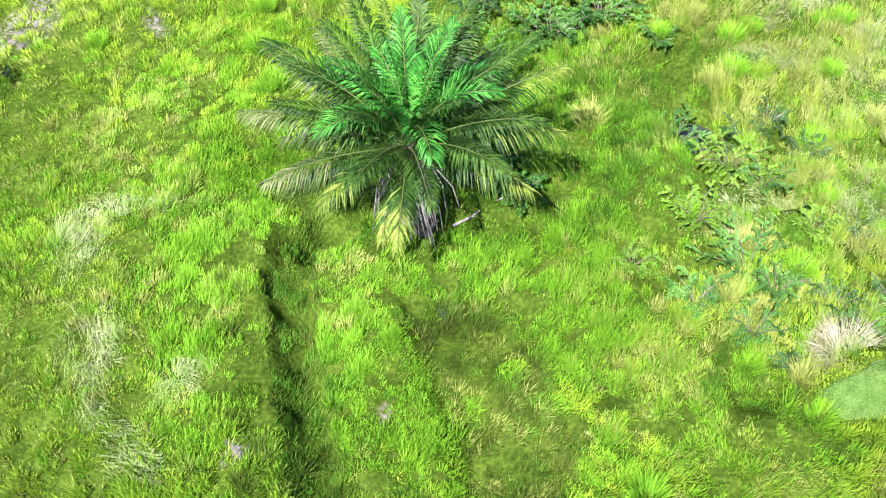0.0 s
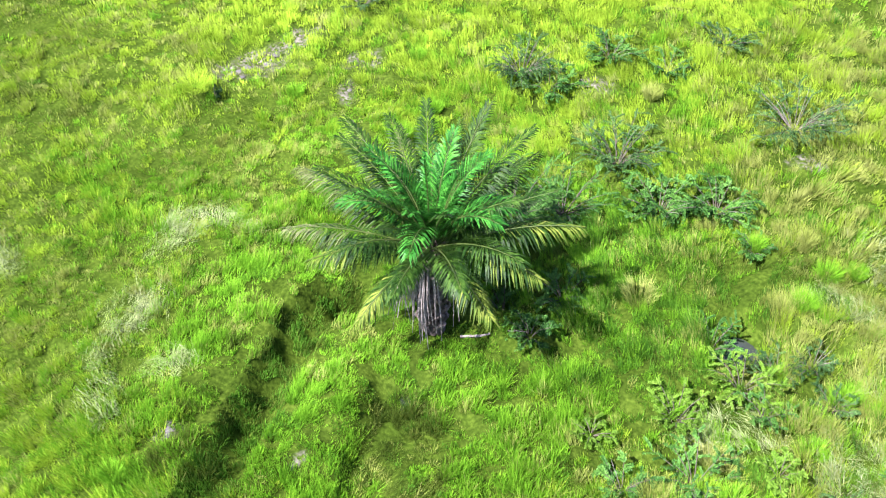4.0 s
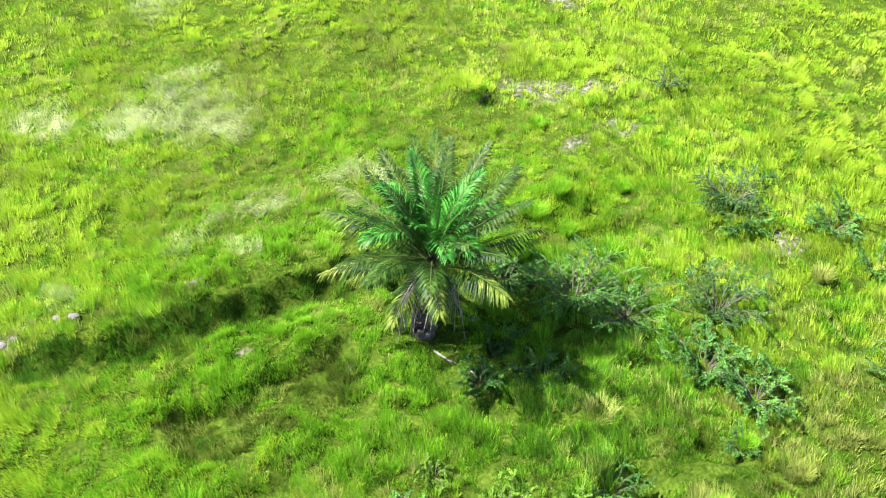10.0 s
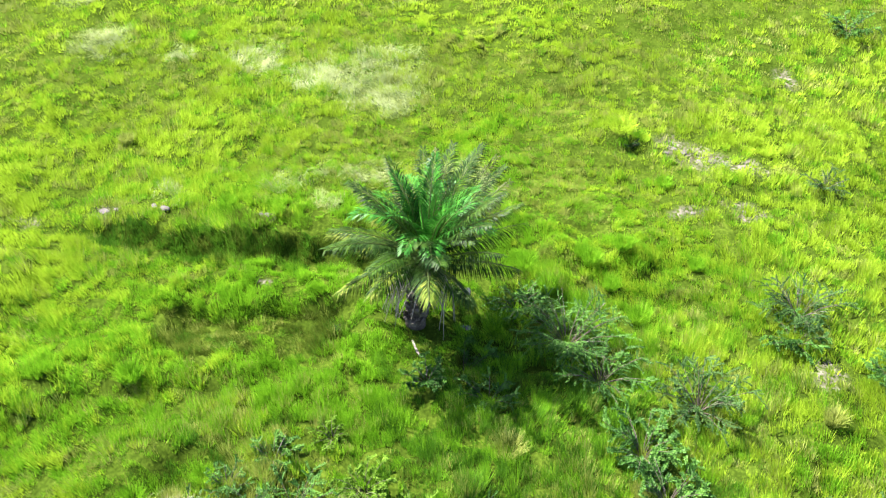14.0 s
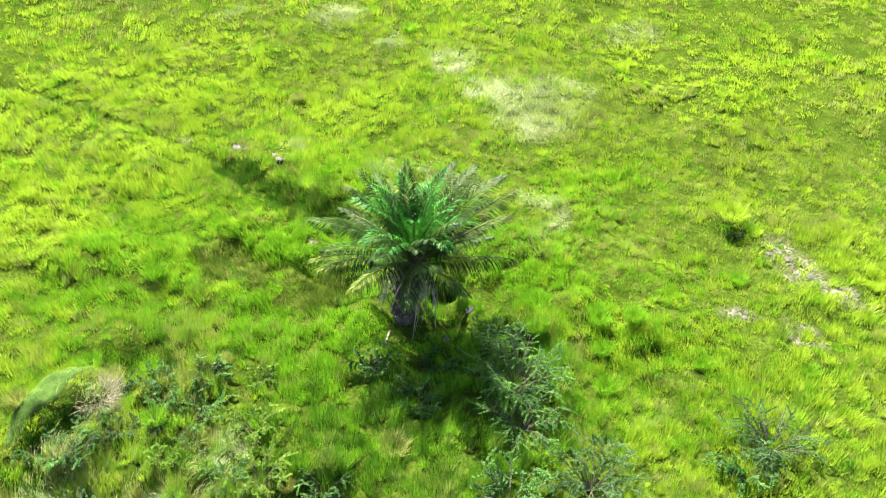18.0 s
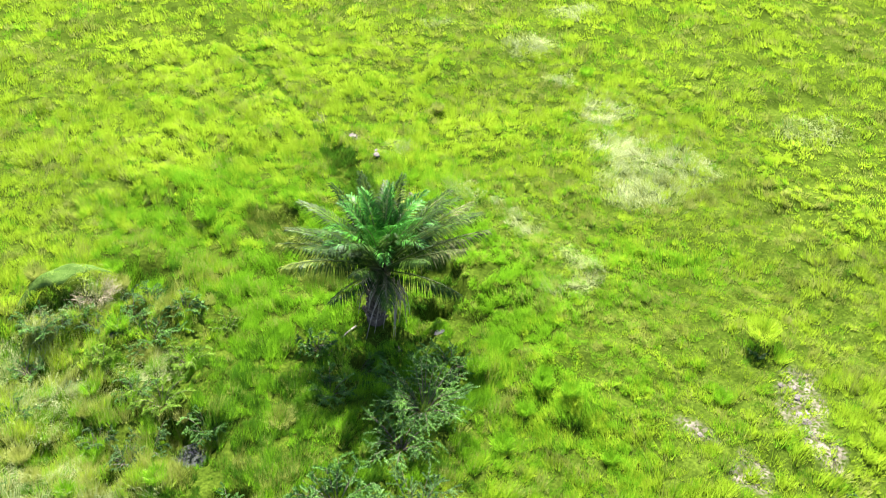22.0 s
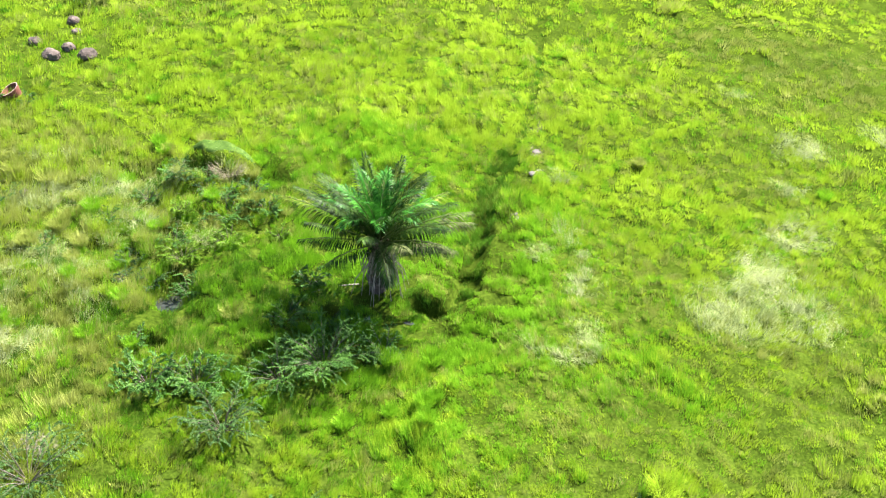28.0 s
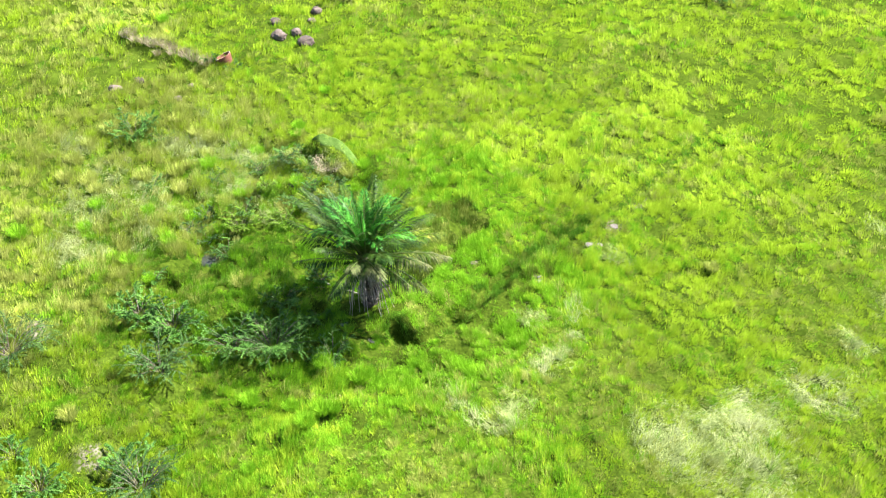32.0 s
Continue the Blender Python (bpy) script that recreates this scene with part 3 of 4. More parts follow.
def build_palm():
    palm = thing("oil_palm", -0.42, 0.48, "young oil palm with arching green fronds and yellowing lower ones", "palm tree", sink=0.1)
    o = palm.location
    foot, top = Vector((0, 0, 0)), HEART - o
    n = 9
    pts = [foot.lerp(top, i / (n - 1)) + Vector((0.05 * math.sin(3 * i / n), 0, 0)) for i in range(n)]
    v, f = tube(pts, [0.28, 0.23, 0.21, 0.20, 0.20, 0.20, 0.20, 0.18, 0.11], 14)
    child("trunk", fast_mesh("trunk", v, f, [BOOT], smooth=True), palm)
    # leaf bases in a spiral
    pv = np.array([(-.075, 0, 0), (.075, 0, 0), (.06, -.06, .0), (-.06, -.06, .0), (-.05, .10, .22), (.05, .10, .22), (.045, .05, .25), (-.045, .05, .25)])
    boot = fast_mesh("leaf_base", pv, np.array([(0, 1, 5, 4), (2, 3, 7, 6), (1, 2, 6, 5), (3, 0, 4, 7), (4, 5, 6, 7), (3, 2, 1, 0)]), [BOOT])
    axis_d = (top - foot).normalized()
    for i in range(96):
        u = 0.04 + 0.92 * i / 96
        a = i * 2.39996
        c = foot.lerp(top, u)
        r = 0.22 - 0.03 * u
        ob = child("leaf_base", boot, palm)
        ob.matrix_local = Matrix.Translation(c + Vector((r * math.cos(a), r * math.sin(a), 0))) @ Matrix.Rotation(a - math.pi / 2, 4, "Z") @ Matrix.Rotation(radians(random.uniform(-22, 8)), 4, "X") @ Matrix.Diagonal((random.uniform(.8, 1.2), 1, random.uniform(.8, 1.5), 1))
    g = 137.5
    k = 0
    for count, elev, length, bend, m, tip, fold, lift, leaf in (
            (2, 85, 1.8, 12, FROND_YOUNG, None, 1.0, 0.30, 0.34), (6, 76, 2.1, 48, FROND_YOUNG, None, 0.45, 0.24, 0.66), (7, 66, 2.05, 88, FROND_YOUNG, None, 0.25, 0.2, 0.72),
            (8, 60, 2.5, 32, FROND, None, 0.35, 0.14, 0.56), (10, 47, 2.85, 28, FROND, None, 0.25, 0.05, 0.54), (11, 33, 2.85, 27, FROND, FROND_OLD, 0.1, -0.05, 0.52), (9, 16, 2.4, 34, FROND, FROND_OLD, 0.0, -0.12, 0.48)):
        for i in range(count):
            az = k * g + random.uniform(-10, 10)
            k += 1
            if elev < 30 and 283 < az % 360 < 347:
                continue
            south = math.sin(radians(az)) if elev < 52 else 0.0
            faded = elev < 45 and 130 < az % 360 < 215
            fresh = 20 < az % 360 < 130
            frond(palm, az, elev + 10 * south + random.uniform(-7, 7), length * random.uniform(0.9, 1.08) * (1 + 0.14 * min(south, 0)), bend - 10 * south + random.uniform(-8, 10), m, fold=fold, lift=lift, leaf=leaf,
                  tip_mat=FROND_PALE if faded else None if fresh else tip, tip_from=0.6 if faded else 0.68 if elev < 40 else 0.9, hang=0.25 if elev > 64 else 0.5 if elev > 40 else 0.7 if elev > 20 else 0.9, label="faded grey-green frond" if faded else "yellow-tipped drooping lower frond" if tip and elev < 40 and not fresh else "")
    for i in range(6):
        frond(palm, i * 61 + 12, -62 + random.uniform(-12, 12), random.uniform(0.8, 1.3), 20, FROND_DEAD, fold=-0.2, lift=-0.3, label="dead grey hanging frond", sparse=0.4, leaf=0.28)
    for i in range(14):
        a = 1.1 + 2.6 * i / 13 + random.uniform(-0.15, 0.15)
        s0 = HEART - o + Vector((0.3 * math.cos(a), 0.3 * math.sin(a), random.uniform(-0.7, -0.3)))
        e0 = Vector((random.uniform(0.6, 1.05) * math.cos(a), random.uniform(0.6, 1.05) * math.sin(a), random.uniform(0.1, 0.3)))
        v, f = tube([s0, s0.lerp(e0, 0.5) + Vector((0.14 * math.cos(a), 0.14 * math.sin(a), 0.08)), e0], [0.020, 0.016, 0.007], 5)
        child("dead_midrib", fast_mesh("dead_midrib", v, f, [DEADWOOD], smooth=True), palm, "bare bleached dead midrib")
    # bare dead midribs hanging down the trunk
    for i in range(40):
        a = random.uniform(2.6, 5.6) if i % 3 else random.uniform(0, 6.28)
        r0, r1 = random.uniform(0.25, 0.5), random.uniform(0.35, 0.8)
        s0 = HEART - o + Vector((r0 * math.cos(a), r0 * math.sin(a), random.uniform(-0.55, -0.2)))
        e0 = Vector((r1 * math.cos(a + random.uniform(-.3, .3)), r1 * math.sin(a), random.uniform(0.25, 1.0)))
        v, f = tube([s0, s0.lerp(e0, 0.5) + Vector((0.12 * math.cos(a), 0.12 * math.sin(a), 0.05)), e0], [0.016, 0.013, 0.006], 5)
        child("dead_midrib", fast_mesh("dead_midrib", v, f, [DEADWOOD], smooth=True), palm, "bare bleached dead midrib")


build_palm()


# ---- shrubs ----
def shrub(x, y, radius, height, leaf_mat, label, name="shrub", stems=9, sprays=7, leaves=26, leaf=0.07, arch=0.5, spray=0.5, bare_twigs=0, group="", flat=0.0):
    """Stems fan out from the root and carry sprays of paired small leaves."""
    s = thing(name, x, y, label, "shrub", group, sink=0.03)
    for i in range(stems):
        a = i * 2.39996 + random.uniform(-0.3, 0.3)
        reach, up = radius * random.uniform(0.45, 1.0), height * random.uniform(0.55, 1.05)
        end = Vector((reach * math.cos(a), reach * math.sin(a), up * (1 - flat * random.random())))
        midp = end * 0.5 + Vector((0, 0, arch * 0.35 * up))
        pts = [Vector((0.04 * math.cos(a), 0.04 * math.sin(a), 0)), midp * 0.55, midp, end * 0.8 + Vector((0, 0, arch * 0.2 * up)), end]
        v, f = tube(pts, [0.014, 0.011, 0.008, 0.006, 0.003], 5)
        stem = child("stem", fast_mesh("stem", v, f, [TWIG], smooth=True), s)
        base, tip, cross, width = [], [], [], []
        tv, tf = [], []
        for j in range(sprays):
            u = 0.25 + 0.75 * (j + random.random()) / sprays
            q = min(u * 4, 3.999)
            p = pts[int(q)].lerp(pts[int(q) + 1], q - int(q))
            b = a + random.uniform(-1.5, 1.5)
            ln = 0.72 * spray * radius * random.uniform(0.5, 1.0)
            w = Vector((math.cos(b), math.sin(b), random.uniform(-0.25, 0.75))).normalized()
            side = w.cross(Vector((random.uniform(-.4, .4), random.uniform(-.4, .4), 1))).normalized()
            nrm = side.cross(w)
            count = int(leaves * 2.0)
            for m in range(count):
                g = (m + random.random()) / count
                c = p + w * ln * g + Vector((0, 0, -0.25 * ln * g * g))
                sgn = 1 if m % 2 else -1
                l = leaf * 0.64 * random.uniform(0.7, 1.25)
                base.append(c)
                turn_by = random.uniform(-1.3, 1.3)
                t = (side * sgn * 0.9 * math.cos(turn_by) + nrm * 0.9 * math.sin(turn_by) + w * 0.55).normalized() * l
                tip.append(c + t)
                cr = t.cross(nrm)
                cross.append(cr.normalized() if cr.length > 1e-5 else w)
                width.append(l * random.uniform(0.42, 0.6))
        v, f = blades(np.array(base), np.array(tip), np.array(width), None, np.array(cross))
        child("foliage", fast_mesh("foliage", v, f, [leaf_mat]), stem)
    for i in range(bare_twigs):
        a = random.uniform(0, 6.28)
        e = Vector((radius * 0.7 * math.cos(a), radius * 0.7 * math.sin(a), height * random.uniform(0.7, 1.15)))
        v, f = tube([Vector((0, 0, 0)), e * 0.5 + Vector((0, 0, 0.1 * height)), e], [0.007, 0.005, 0.002], 4)
        child("bare_twig", fast_mesh("bare_twig", v, f, [DEADWOOD]), s, "bare grey dead twig")
    return s


def tussock(x, y, radius, height, blade_mat, label, n=420, name="grass_tussock", lean=(0, 0), rise=1.0):
    s = thing(name, x, y, label, "grass tuft", sink=0.02)
    a, r = rng.random(n) * 2 * math.pi, radius * 0.45 * np.sqrt(rng.random(n))
    base = np.stack([r * np.cos(a), r * np.sin(a), np.zeros(n)], 1)
    ln = height * rng.uniform(0.6, 1.1, n)
    d = np.stack([np.cos(a) * rng.uniform(0.1, 1.0, n) * radius / height + lean[0], np.sin(a) * rng.uniform(0.1, 1.0, n) * radius / height + lean[1], np.full(n, rise)], 1)
    d /= np.linalg.norm(d, axis=1)[:, None]
    v, f = blades(base, base + d * ln[:, None], rng.uniform(0.006, 0.011, n), np.stack([0 * a, 0 * a, 0.12 * ln], 1))
    child("tuft", fast_mesh("tuft", v, f, [blade_mat]), s)
    return s


def stone(x, y, size, material, label, squash=0.65, name="stone", group="", sink=0.25):
    bm = bmesh.new()
    bmesh.ops.create_icosphere(bm, subdivisions=3, radius=1.0)
    off = Vector((random.uniform(0, 50), random.uniform(0, 50), random.uniform(0, 50)))
    sx, sy = random.uniform(0.8, 1.2), random.uniform(0.75, 1.1)
    for v in bm.verts:
        k = 1 + 0.30 * noise.noise(v.co * 1.2 + off) + 0.12 * noise.noise(v.co * 3.5 + off)
        v.co = Vector((v.co.x * sx, v.co.y * sy, v.co.z * squash)) * k * size
    me = bpy.data.meshes.new(name)
    bm.to_mesh(me)
    bm.free()
    me.materials.append(material)
    ob = new(name, me)
    ob.location = (x, y, float(land(x, y)) + size * squash * (1 - 2 * sink) * 0.6)
    ob.rotation_euler = (random.uniform(-.2, .2), random.uniform(-.2, .2), random.uniform(0, 6.28))
    return tagged(ob, label, "stone", group)


DARK = "dark green feathery shrub in the meadow grass"
# in the palm's shade
shrub(0.6, 1.9, 1.05, 0.55, BUSH_LEAF, "dark green leafy shrub at the foot of the palm", stems=18, leaf=0.09)
shrub(-0.45, 4.3, 1.45, 1.0, BUSH_LEAF, "dull green twiggy shrub in the palm's shade", stems=36, sprays=9, leaf=0.05, leaves=40, bare_twigs=3, arch=0.5)
shrub(1.6, 2.7, 0.8, 0.45, BUSH_LEAF, DARK, stems=10)
shrub(-1.9, 3.2, 0.6, 0.4, BUSH_LEAF, "low dark green shrub in tall grass", stems=9)
shrub(0.5, 5.2, 1.2, 0.8, BUSH_LEAF, "dark green twiggy shrub in the palm's shade", stems=20, sprays=7, leaf=0.055, leaves=30)
shrub(-1.75, 2.9, 0.9, 0.6, BUSH_LEAF, "low dark green shrub in tall grass", stems=11, leaf=0.06)
shrub(1.5, 1.2, 0.6, 0.45, BUSH_LEAF, "low dark green shrub beside a bleached branch", stems=10, leaf=0.07)
# the group behind
shrub(0.95, 7.5, 1.2, 0.95, BLUE_LEAF, DARK, stems=22, sprays=8, leaves=36, leaf=0.055)
shrub(2.5, 6.3, 1.15, 0.8, BUSH_LEAF, "green spreading shrub with sprays of round leaves", stems=17, leaf=0.09, bare_twigs=5)
shrub(3.7, 6.9, 1.05, 0.7, BUSH_LEAF, "green spreading shrub with sprays of round leaves", stems=15, leaf=0.09, bare_twigs=6)
shrub(-2.9, 10.0, 1.2, 0.9, BLUE_LEAF, "grey-green twiggy shrub in short grass", stems=22, sprays=8, leaf=0.05, leaves=36, bare_twigs=8)
shrub(-2.0, 9.9, 0.9, 0.6, BUSH_LEAF, "green leafy shrub beside a twiggy one", stems=12, leaf=0.09)
shrub(-1.1, 12.2, 1.1, 0.6, BUSH_LEAF, DARK, stems=13, leaf=0.08)
shrub(0.6, 12.3, 0.8, 0.4, BUSH_LEAF, "low green shrub in pale grass", stems=9, leaf=0.07)
shrub(1.7, 14.2, 1.0, 0.5, BLUE_LEAF, DARK, stems=11)
shrub(4.5, 10.9, 1.5, 0.9, BLUE_LEAF, "grey-green shrub beside bare earth", stems=22, sprays=8, leaf=0.06, bare_twigs=8)
# eastern group
shrub(4.9, 2.9, 0.8, 0.6, BUSH_LEAF, "feathery arching shrub over a dark hollow", stems=12, leaf=0.05, leaves=44)
shrub(5.8, 1.85, 0.85, 0.55, BRIGHT_LEAF, "bright green sapling with fern-like leaves", stems=13, sprays=6, leaf=0.06, leaves=50, arch=0.8)
shrub(4.9, 0.55, 0.65, 0.55, BRIGHT_LEAF, "bright green broad-leaved shrub", stems=15, leaf=0.065, leaves=30)
shrub(3.6, -0.5, 0.5, 0.3, BRIGHT_LEAF, "pale green low leafy plant", stems=9, leaf=0.06, leaves=24)
shrub(4.6, -1.5, 0.6, 0.5, BUSH_LEAF, "small leafy plant with pale twigs", stems=10, leaf=0.08, bare_twigs=4)
shrub(5.7, -0.7, 0.95, 0.6, BUSH_LEAF, "dark green shrub beside a bare mound", stems=15, leaf=0.06, leaves=34)
shrub(6.9, 3.3, 0.6, 0.4, BLUE_LEAF, "small shrub with grey dead twigs", stems=9, leaf=0.05, bare_twigs=9)
shrub(7.0, 0.0, 0.5, 0.35, BRIGHT_LEAF, "pale green low leafy plant", stems=8, leaf=0.08)
shrub(8.4, -1.8, 0.7, 0.4, BUSH_LEAF, "low green shrub on hummocky ground", stems=10, leaf=0.06)
shrub(14.2, 2.05, 1.3, 0.9, BUSH_LEAF, "green leafy shrub on a grassy rise", stems=18, leaf=0.09)
shrub(-8.9, 11.2, 0.75, 0.5, BLUE_LEAF, "small grey-green shrub in short turf", stems=11, leaf=0.05, bare_twigs=10)
shrub(-10.1, 5.35, 0.3, 0.26, BLUE_LEAF, "small dark shrub on a grass hump", stems=8, leaf=0.05)
shrub(16.9, -4.2, 0.5, 0.35, BUSH_LEAF, "low green plant beside a clay basin", stems=8, leaf=0.07)
shrub(17.9, -3.5, 0.5, 0.4, BUSH_LEAF, "low green plant on the grassy ledge", stems=8, leaf=0.07)
shrub(19.9, -12.6, 1.2, 0.8, BUSH_LEAF, "dark green shrub behind field stones", stems=14, leaf=0.09)
shrub(7.8, -27.9, 1.0, 0.7, BUSH_LEAF, "dark green shrub far across the meadow", stems=12, leaf=0.09)
shrub(-19.8, 13.0, 1.1, 0.8, BUSH_LEAF, "dark green shrub far across the meadow", stems=12, leaf=0.09)
for x, y, r, h in ((6.4, 1.35, 0.6, 0.45), (7.9, 0.5, 0.55, 0.4), (7.5, 2.4, 0.5, 0.35), (6.2, -2.9, 0.5, 0.4), (9.3, 1.0, 0.6, 0.4), (9.0, -0.8, 0.6, 0.45), (4.9, 5.8, 0.5, 0.35), (8.0, -1.7, 0.6, 0.45), (7.0, -1.6, 0.55, 0.4), (10.2, 3.2, 0.6, 0.4), (5.5, -2.2, 0.6, 0.5), (6.3, 2.9, 0.7, 0.5), (6.0, -1.4, 0.6, 0.5), (7.4, -2.2, 0.5, 0.4), (8.7, -2.6, 0.5, 0.4), (13.4, 1.2, 0.8, 0.5)):
    shrub(x, y, r, h, random.choice((BUSH_LEAF, BUSH_LEAF, BLUE_LEAF)), "low dark green shrub among hummocks of dry grass", stems=11, sprays=6, leaf=0.055, leaves=22, group="low shrubs")


def plant_mat(cx, cy, rx, ry, turn, label):
    """A close mat of creeping leaves draped over a hump."""
    n, rings = 44, 12
    c, sn = math.cos(radians(turn)), math.sin(radians(turn))
    v = []
    for k in range(rings + 1):
        for a in np.arange(n) * 2 * math.pi / n:
            rim = 1 + 0.16 * math.sin(2 * a + 0.6) + 0.10 * math.sin(5 * a) + 0.06 * math.sin(9 * a + 1)
            u, w = rx * rim * k / rings * math.cos(a), ry * rim * k / rings * math.sin(a)
            px, py = cx + u * c - w * sn, cy + u * sn + w * c
            thick = 0.045 * (1 - (k / rings) ** 6) - 0.05 * (k == rings)
            v.append((px, py, float(land(px, py)) + thick + 0.035 * (float(field(px, py, 0.22, 70)) - 0.5)))
    f = [(k * n + j, k * n + (j + 1) % n, (k + 1) * n + (j + 1) % n, (k + 1) * n + j) for k in range(rings) for j in range(n)]
    ob = new("plant_mat", fast_mesh("plant_mat", np.array(v), np.array(f), [MOSS], smooth=True))
    tagged(ob, label, "ground cover", kind="structure")


plant_mat(7.7, -3.5, 1.35, 0.5, 8, "smooth pale green mat of creeping plants over a hump")
# tussocks
tussock(3.13, 3.36, 0.55, 0.6, OLIVE, "tan dry grass tussock", lean=(-0.2, 0.1))
tussock(6.9, -2.75, 0.85, 0.6, DEADTUFT, "grey-brown dead grass tussock on a mound", n=520, rise=0.55)
tussock(-10.4, 5.0, 0.7, 0.55, GRASS, "tall bright grass tussock", n=600)
tussock(6.1, -0.2, 0.5, 0.5, OLIVE, "tan dry grass tussock")
tussock(8.0, 0.4, 0.5, 0.5, OLIVE, "tan dry grass tussock")
# scattered tussocks that stand out of the turf
KINDS = [tussock(7.6, 1.6, 0.30, 0.40, OLIVE, "olive dry grass tussock standing out of the turf", n=560),
         tussock(-3.9, 4.3, 0.30, 0.42, MIDGRASS, "deep green grass tussock standing out of the turf", n=560),
         tussock(-6.0, 9.6, 0.34, 0.40, MIDGRASS, "bright green grass tussock standing out of the turf", n=420)]
for t in KINDS:
    tagged(t, group="meadow tussocks")
for i in range(30):
    x, y = random.uniform(4.6, 10.5), random.uniform(-4.0, 6.5)
    copy_thing(KINDS[random.choice((0, 0, 2, 2, 1))], Matrix.Translation((x, y, float(land(x, y)) - 0.02)) @ Matrix.Rotation(random.uniform(0, 6.28), 4, "Z") @ Matrix.Scale(random.uniform(0.8, 1.35), 4))
for x, y in ((-3.2, 2.9), (-4.1, 5.4), (-2.2, 3.6), (-3.7, 4.6), (-4.2, 7.4), (-2.9, 5.2), (-1.9, 6.0), (4.9, 5.9), (3.2, -5.4)):
    copy_thing(KINDS[1], Matrix.Translation((x, y, float(land(x, y)) - 0.02)) @ Matrix.Rotation(random.uniform(0, 6.28), 4, "Z") @ Matrix.Scale(random.uniform(0.9, 1.5), 4))
for i in range(12):
    a, r = random.uniform(0, 6.28), random.uniform(6, 24)
    x, y = r * math.cos(a), r * math.sin(a)
    copy_thing(KINDS[random.choice((0, 2, 2))], Matrix.Translation((x, y, float(land(x, y)) - 0.02)) @ Matrix.Rotation(random.uniform(0, 6.28), 4, "Z") @ Matrix.Scale(random.uniform(0.8, 1.5), 4))
for i in range(16):
    a = 0.4 * i + random.uniform(-0.15, 0.15)
    x, y = 12.6 + (1.9 + 0.5 * random.random()) * math.cos(a), 2.6 + (2.4 + 0.8 * random.random()) * math.sin(a)
    copy_thing(KINDS[0], Matrix.Translation((x, y, float(land(x, y)) - 0.02)) @ Matrix.Rotation(random.uniform(0, 6.28), 4, "Z") @ Matrix.Scale(random.uniform(0.9, 1.6), 4))
REED = tussock(20.2, -2.5, 0.40, 0.55, DEADTUFT, "brown dead grass tussock on the face of a bank", n=260, lean=(-0.4, 0.4))
tagged(REED, group="bank tussocks")
for i in range(13):
    u = i / 12
    x, y = 17.9 + 4.6 * u + random.uniform(-0.2, 0.2), -3.45 + 2.0 * u + random.uniform(-0.25, 0.6)
    copy_thing(REED, Matrix.Translation((x, y, float(land(x, y)) - 0.03)) @ Matrix.Rotation(random.uniform(-0.5, 0.5), 4, "Z") @ Matrix.Scale(random.uniform(0.7, 1.2), 4))
# stones
for x, y, r in ((17.0, -8.2, 0.46), (18.3, -7.5, 0.38), (18.1, -8.4, 0.30), (19.6, -8.1, 0.34), (19.4, -10.4, 0.34), (18.6, -9.6, 0.22)):
    stone(x, y, r, STONE, "rounded brown field stone half sunk in grass", group="field stones")
for x, y, r in ((18.2, -0.1, 0.22), (16.5, -1.8, 0.2), (15.7, -0.7, 0.24), (18.0, 1.1, 0.28), (12.8, 3.0, 0.2), (12.9, 0.9, 0.2)):
    stone(x, y, r, STONE, "small grey-brown stone sunk in grass", group="field stones")
for x, y, r in ((-2.68, -8.95, 0.16), (-2.8, -8.6, 0.09), (-3.04, -7.26, 0.15), (-3.2, -7.65, 0.12), (-3.4, -4.4, 0.10), (-3.6, -4.25, 0.08), (-3.3, -4.55, 0.07), (-10.2, 7.0, 0.12), (-9.9, 7.5, 0.10), (-10.0, 6.5, 0.08),
                (-9.8, 7.9, 0.12), (-10.3, 6.7, 0.07), (-9.6, 8.3, 0.09), (-6.9, 7.3, 0.07), (-7.4, 8.8, 0.08)):
    stone(x, y, r, PALE_STONE, "pale weathered stone at the edge of bare earth", squash=0.32, group="pale stones", sink=0.4)



def fallen_branch():
    v, f = tube([(-0.25, 0.0, 0.06), (0.1, 0.2, 0.07), (0.45, 0.5, 0.09), (0.75, 0.85, 0.13), (0.9, 1.05, 0.15)], [0.03, 0.028, 0.024, 0.018, 0.010], 7)
    b = thing("fallen_branch", 0.45, 0.55, "bleached fallen branch lying beside the palm trunk", "branch")
    child("limb", fast_mesh("limb", v, f, [DEADWOOD], smooth=True), b)
    v, f = tube([(0.45, 0.5, 0.09), (0.75, 0.6, 0.2), (1.0, 0.62, 0.27)], [0.028, 0.018, 0.006], 6)
    child("twig", fast_mesh("twig", v, f, [DEADWOOD], smooth=True), b)


fallen_branch()


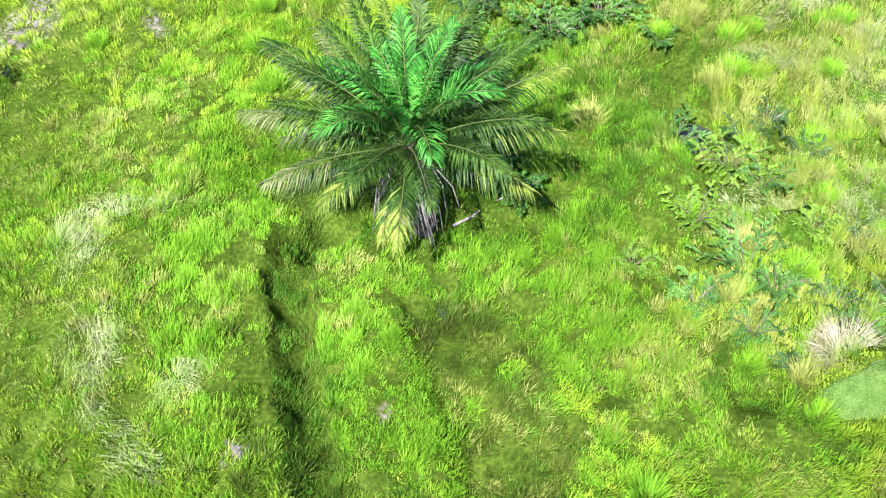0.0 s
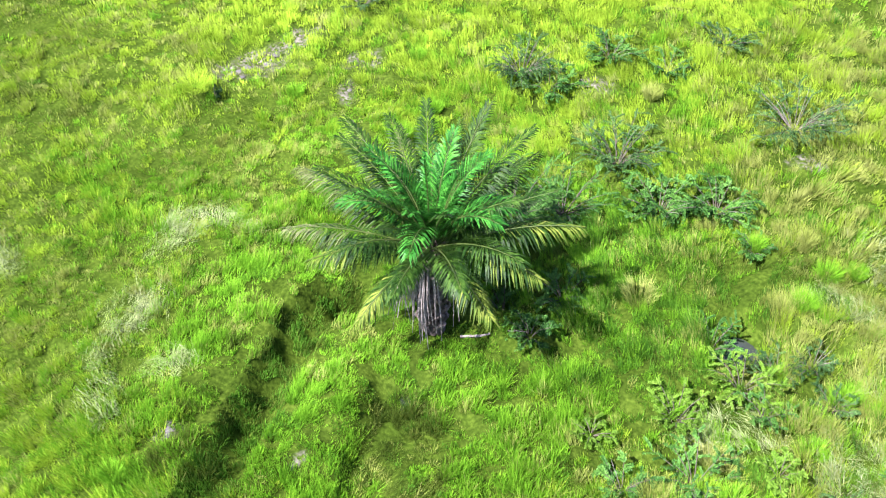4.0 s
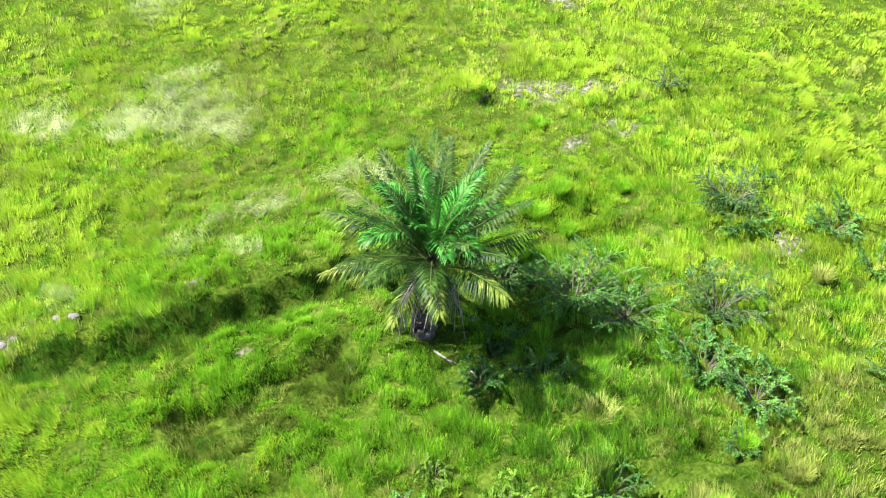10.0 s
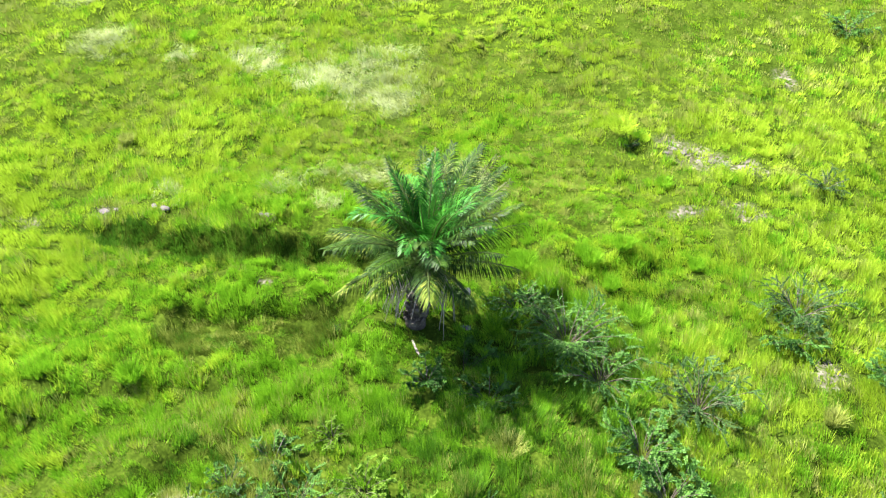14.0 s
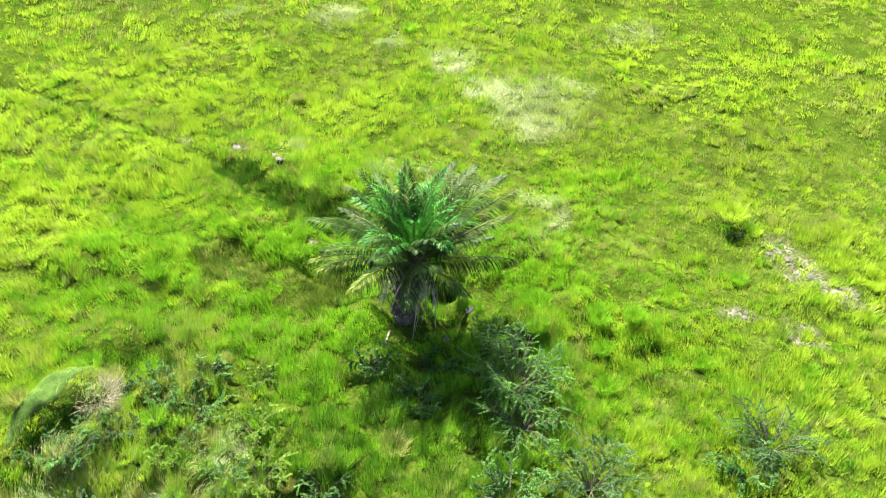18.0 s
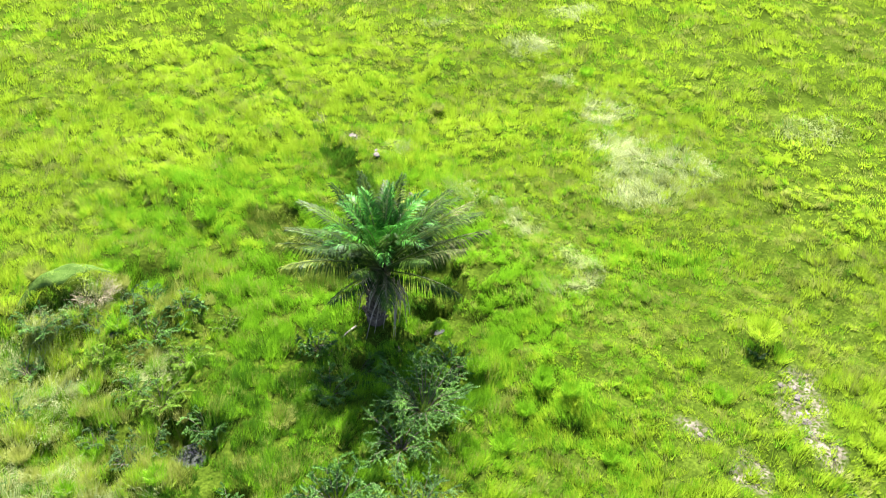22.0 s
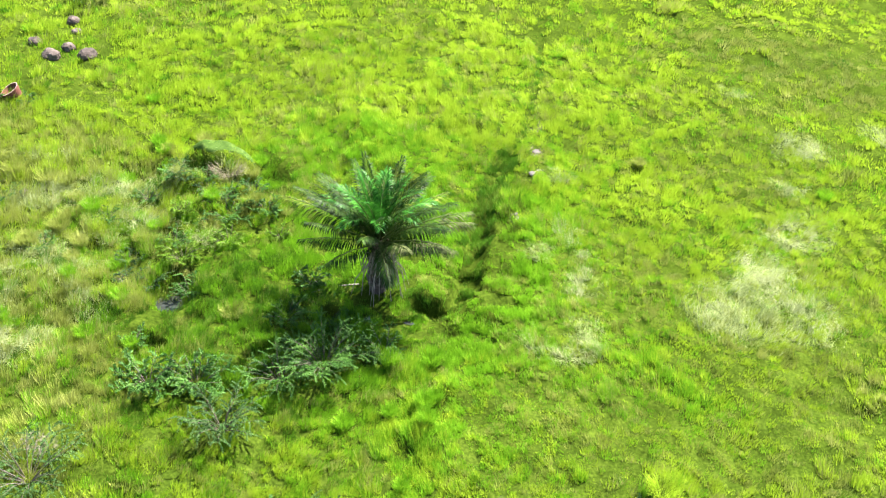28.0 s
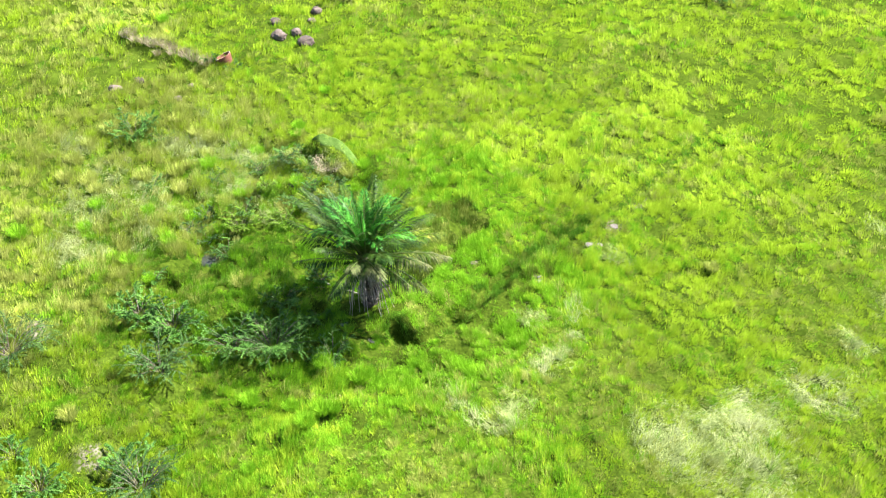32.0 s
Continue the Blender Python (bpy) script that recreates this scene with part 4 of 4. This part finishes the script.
def clay_basin(x, y):
    """A tilted half-buried round basin with a thick pale rim."""
    s = thing("clay_basin", x, y, "half-buried red clay basin with a pale chipped rim", "basin")
    n = 28
    prof = [(0.28, -0.25), (0.36, 0.02), (0.39, 0.16), (0.36, 0.16), (0.32, 0.02), (0.0, -0.08)]
    v = [(r * math.cos(a) * (1 + 0.03 * math.sin(3 * a)), r * math.sin(a), z) for r, z in prof for a in np.arange(n) * 2 * math.pi / n]
    q = lambda i0: [(i * n + j, i * n + (j + 1) % n, (i + 1) * n + (j + 1) % n, (i + 1) * n + j) for i in i0 for j in range(n)]
    body = child("bowl", fast_mesh("bowl", np.array(v), np.array(q((0, 1, 3, 4))), [CLAY], smooth=True), s)
    rim = child("rim", fast_mesh("rim", np.array(v), np.array(q((2,))), [CLAY_RIM], smooth=True), s, "pale weathered rim")
    for ob in (body, rim):
        ob.rotation_euler, ob.location = (radians(-8), radians(26), 0.4), (0, 0, 0.15)
    rim.location.z += 0.004


clay_basin(17.35, -4.0)


WATER = bpy.data.materials.new("still_water")
WATER.use_nodes = True
WATER.node_tree.nodes["Principled BSDF"].inputs["Base Color"].default_value = (0.02, 0.025, 0.02, 1)
WATER.node_tree.nodes["Principled BSDF"].inputs["Roughness"].default_value = 0.06


def puddle(x, y, rx, ry, turn):
    """A flat sheet of standing water that fills a hollow."""
    n, z = 26, float(land(x, y)) + (0.07 if rx > 0.3 else 0.02)
    c, sn = math.cos(radians(turn)), math.sin(radians(turn))
    v = [(x, y, z)]
    for a in np.arange(n) * 2 * math.pi / n:
        u, w = 1.15 * rx * (0.9 + 0.2 * math.sin(2 * a + 1) + 0.1 * math.sin(5 * a)) * math.cos(a), 1.15 * ry * (0.95 + 0.15 * math.sin(3 * a)) * math.sin(a)
        v.append((x + u * c - w * sn, y + u * sn + w * c, z))
    me = fast_mesh("puddle", np.array(v), np.array([(0, 1 + i, 1 + (i + 1) % n) for i in range(n)]), [WATER])
    tagged(new("puddle", me), "small still puddle in a grassy hollow", "water", kind="structure")


for q in POOLS:
    puddle(*q)
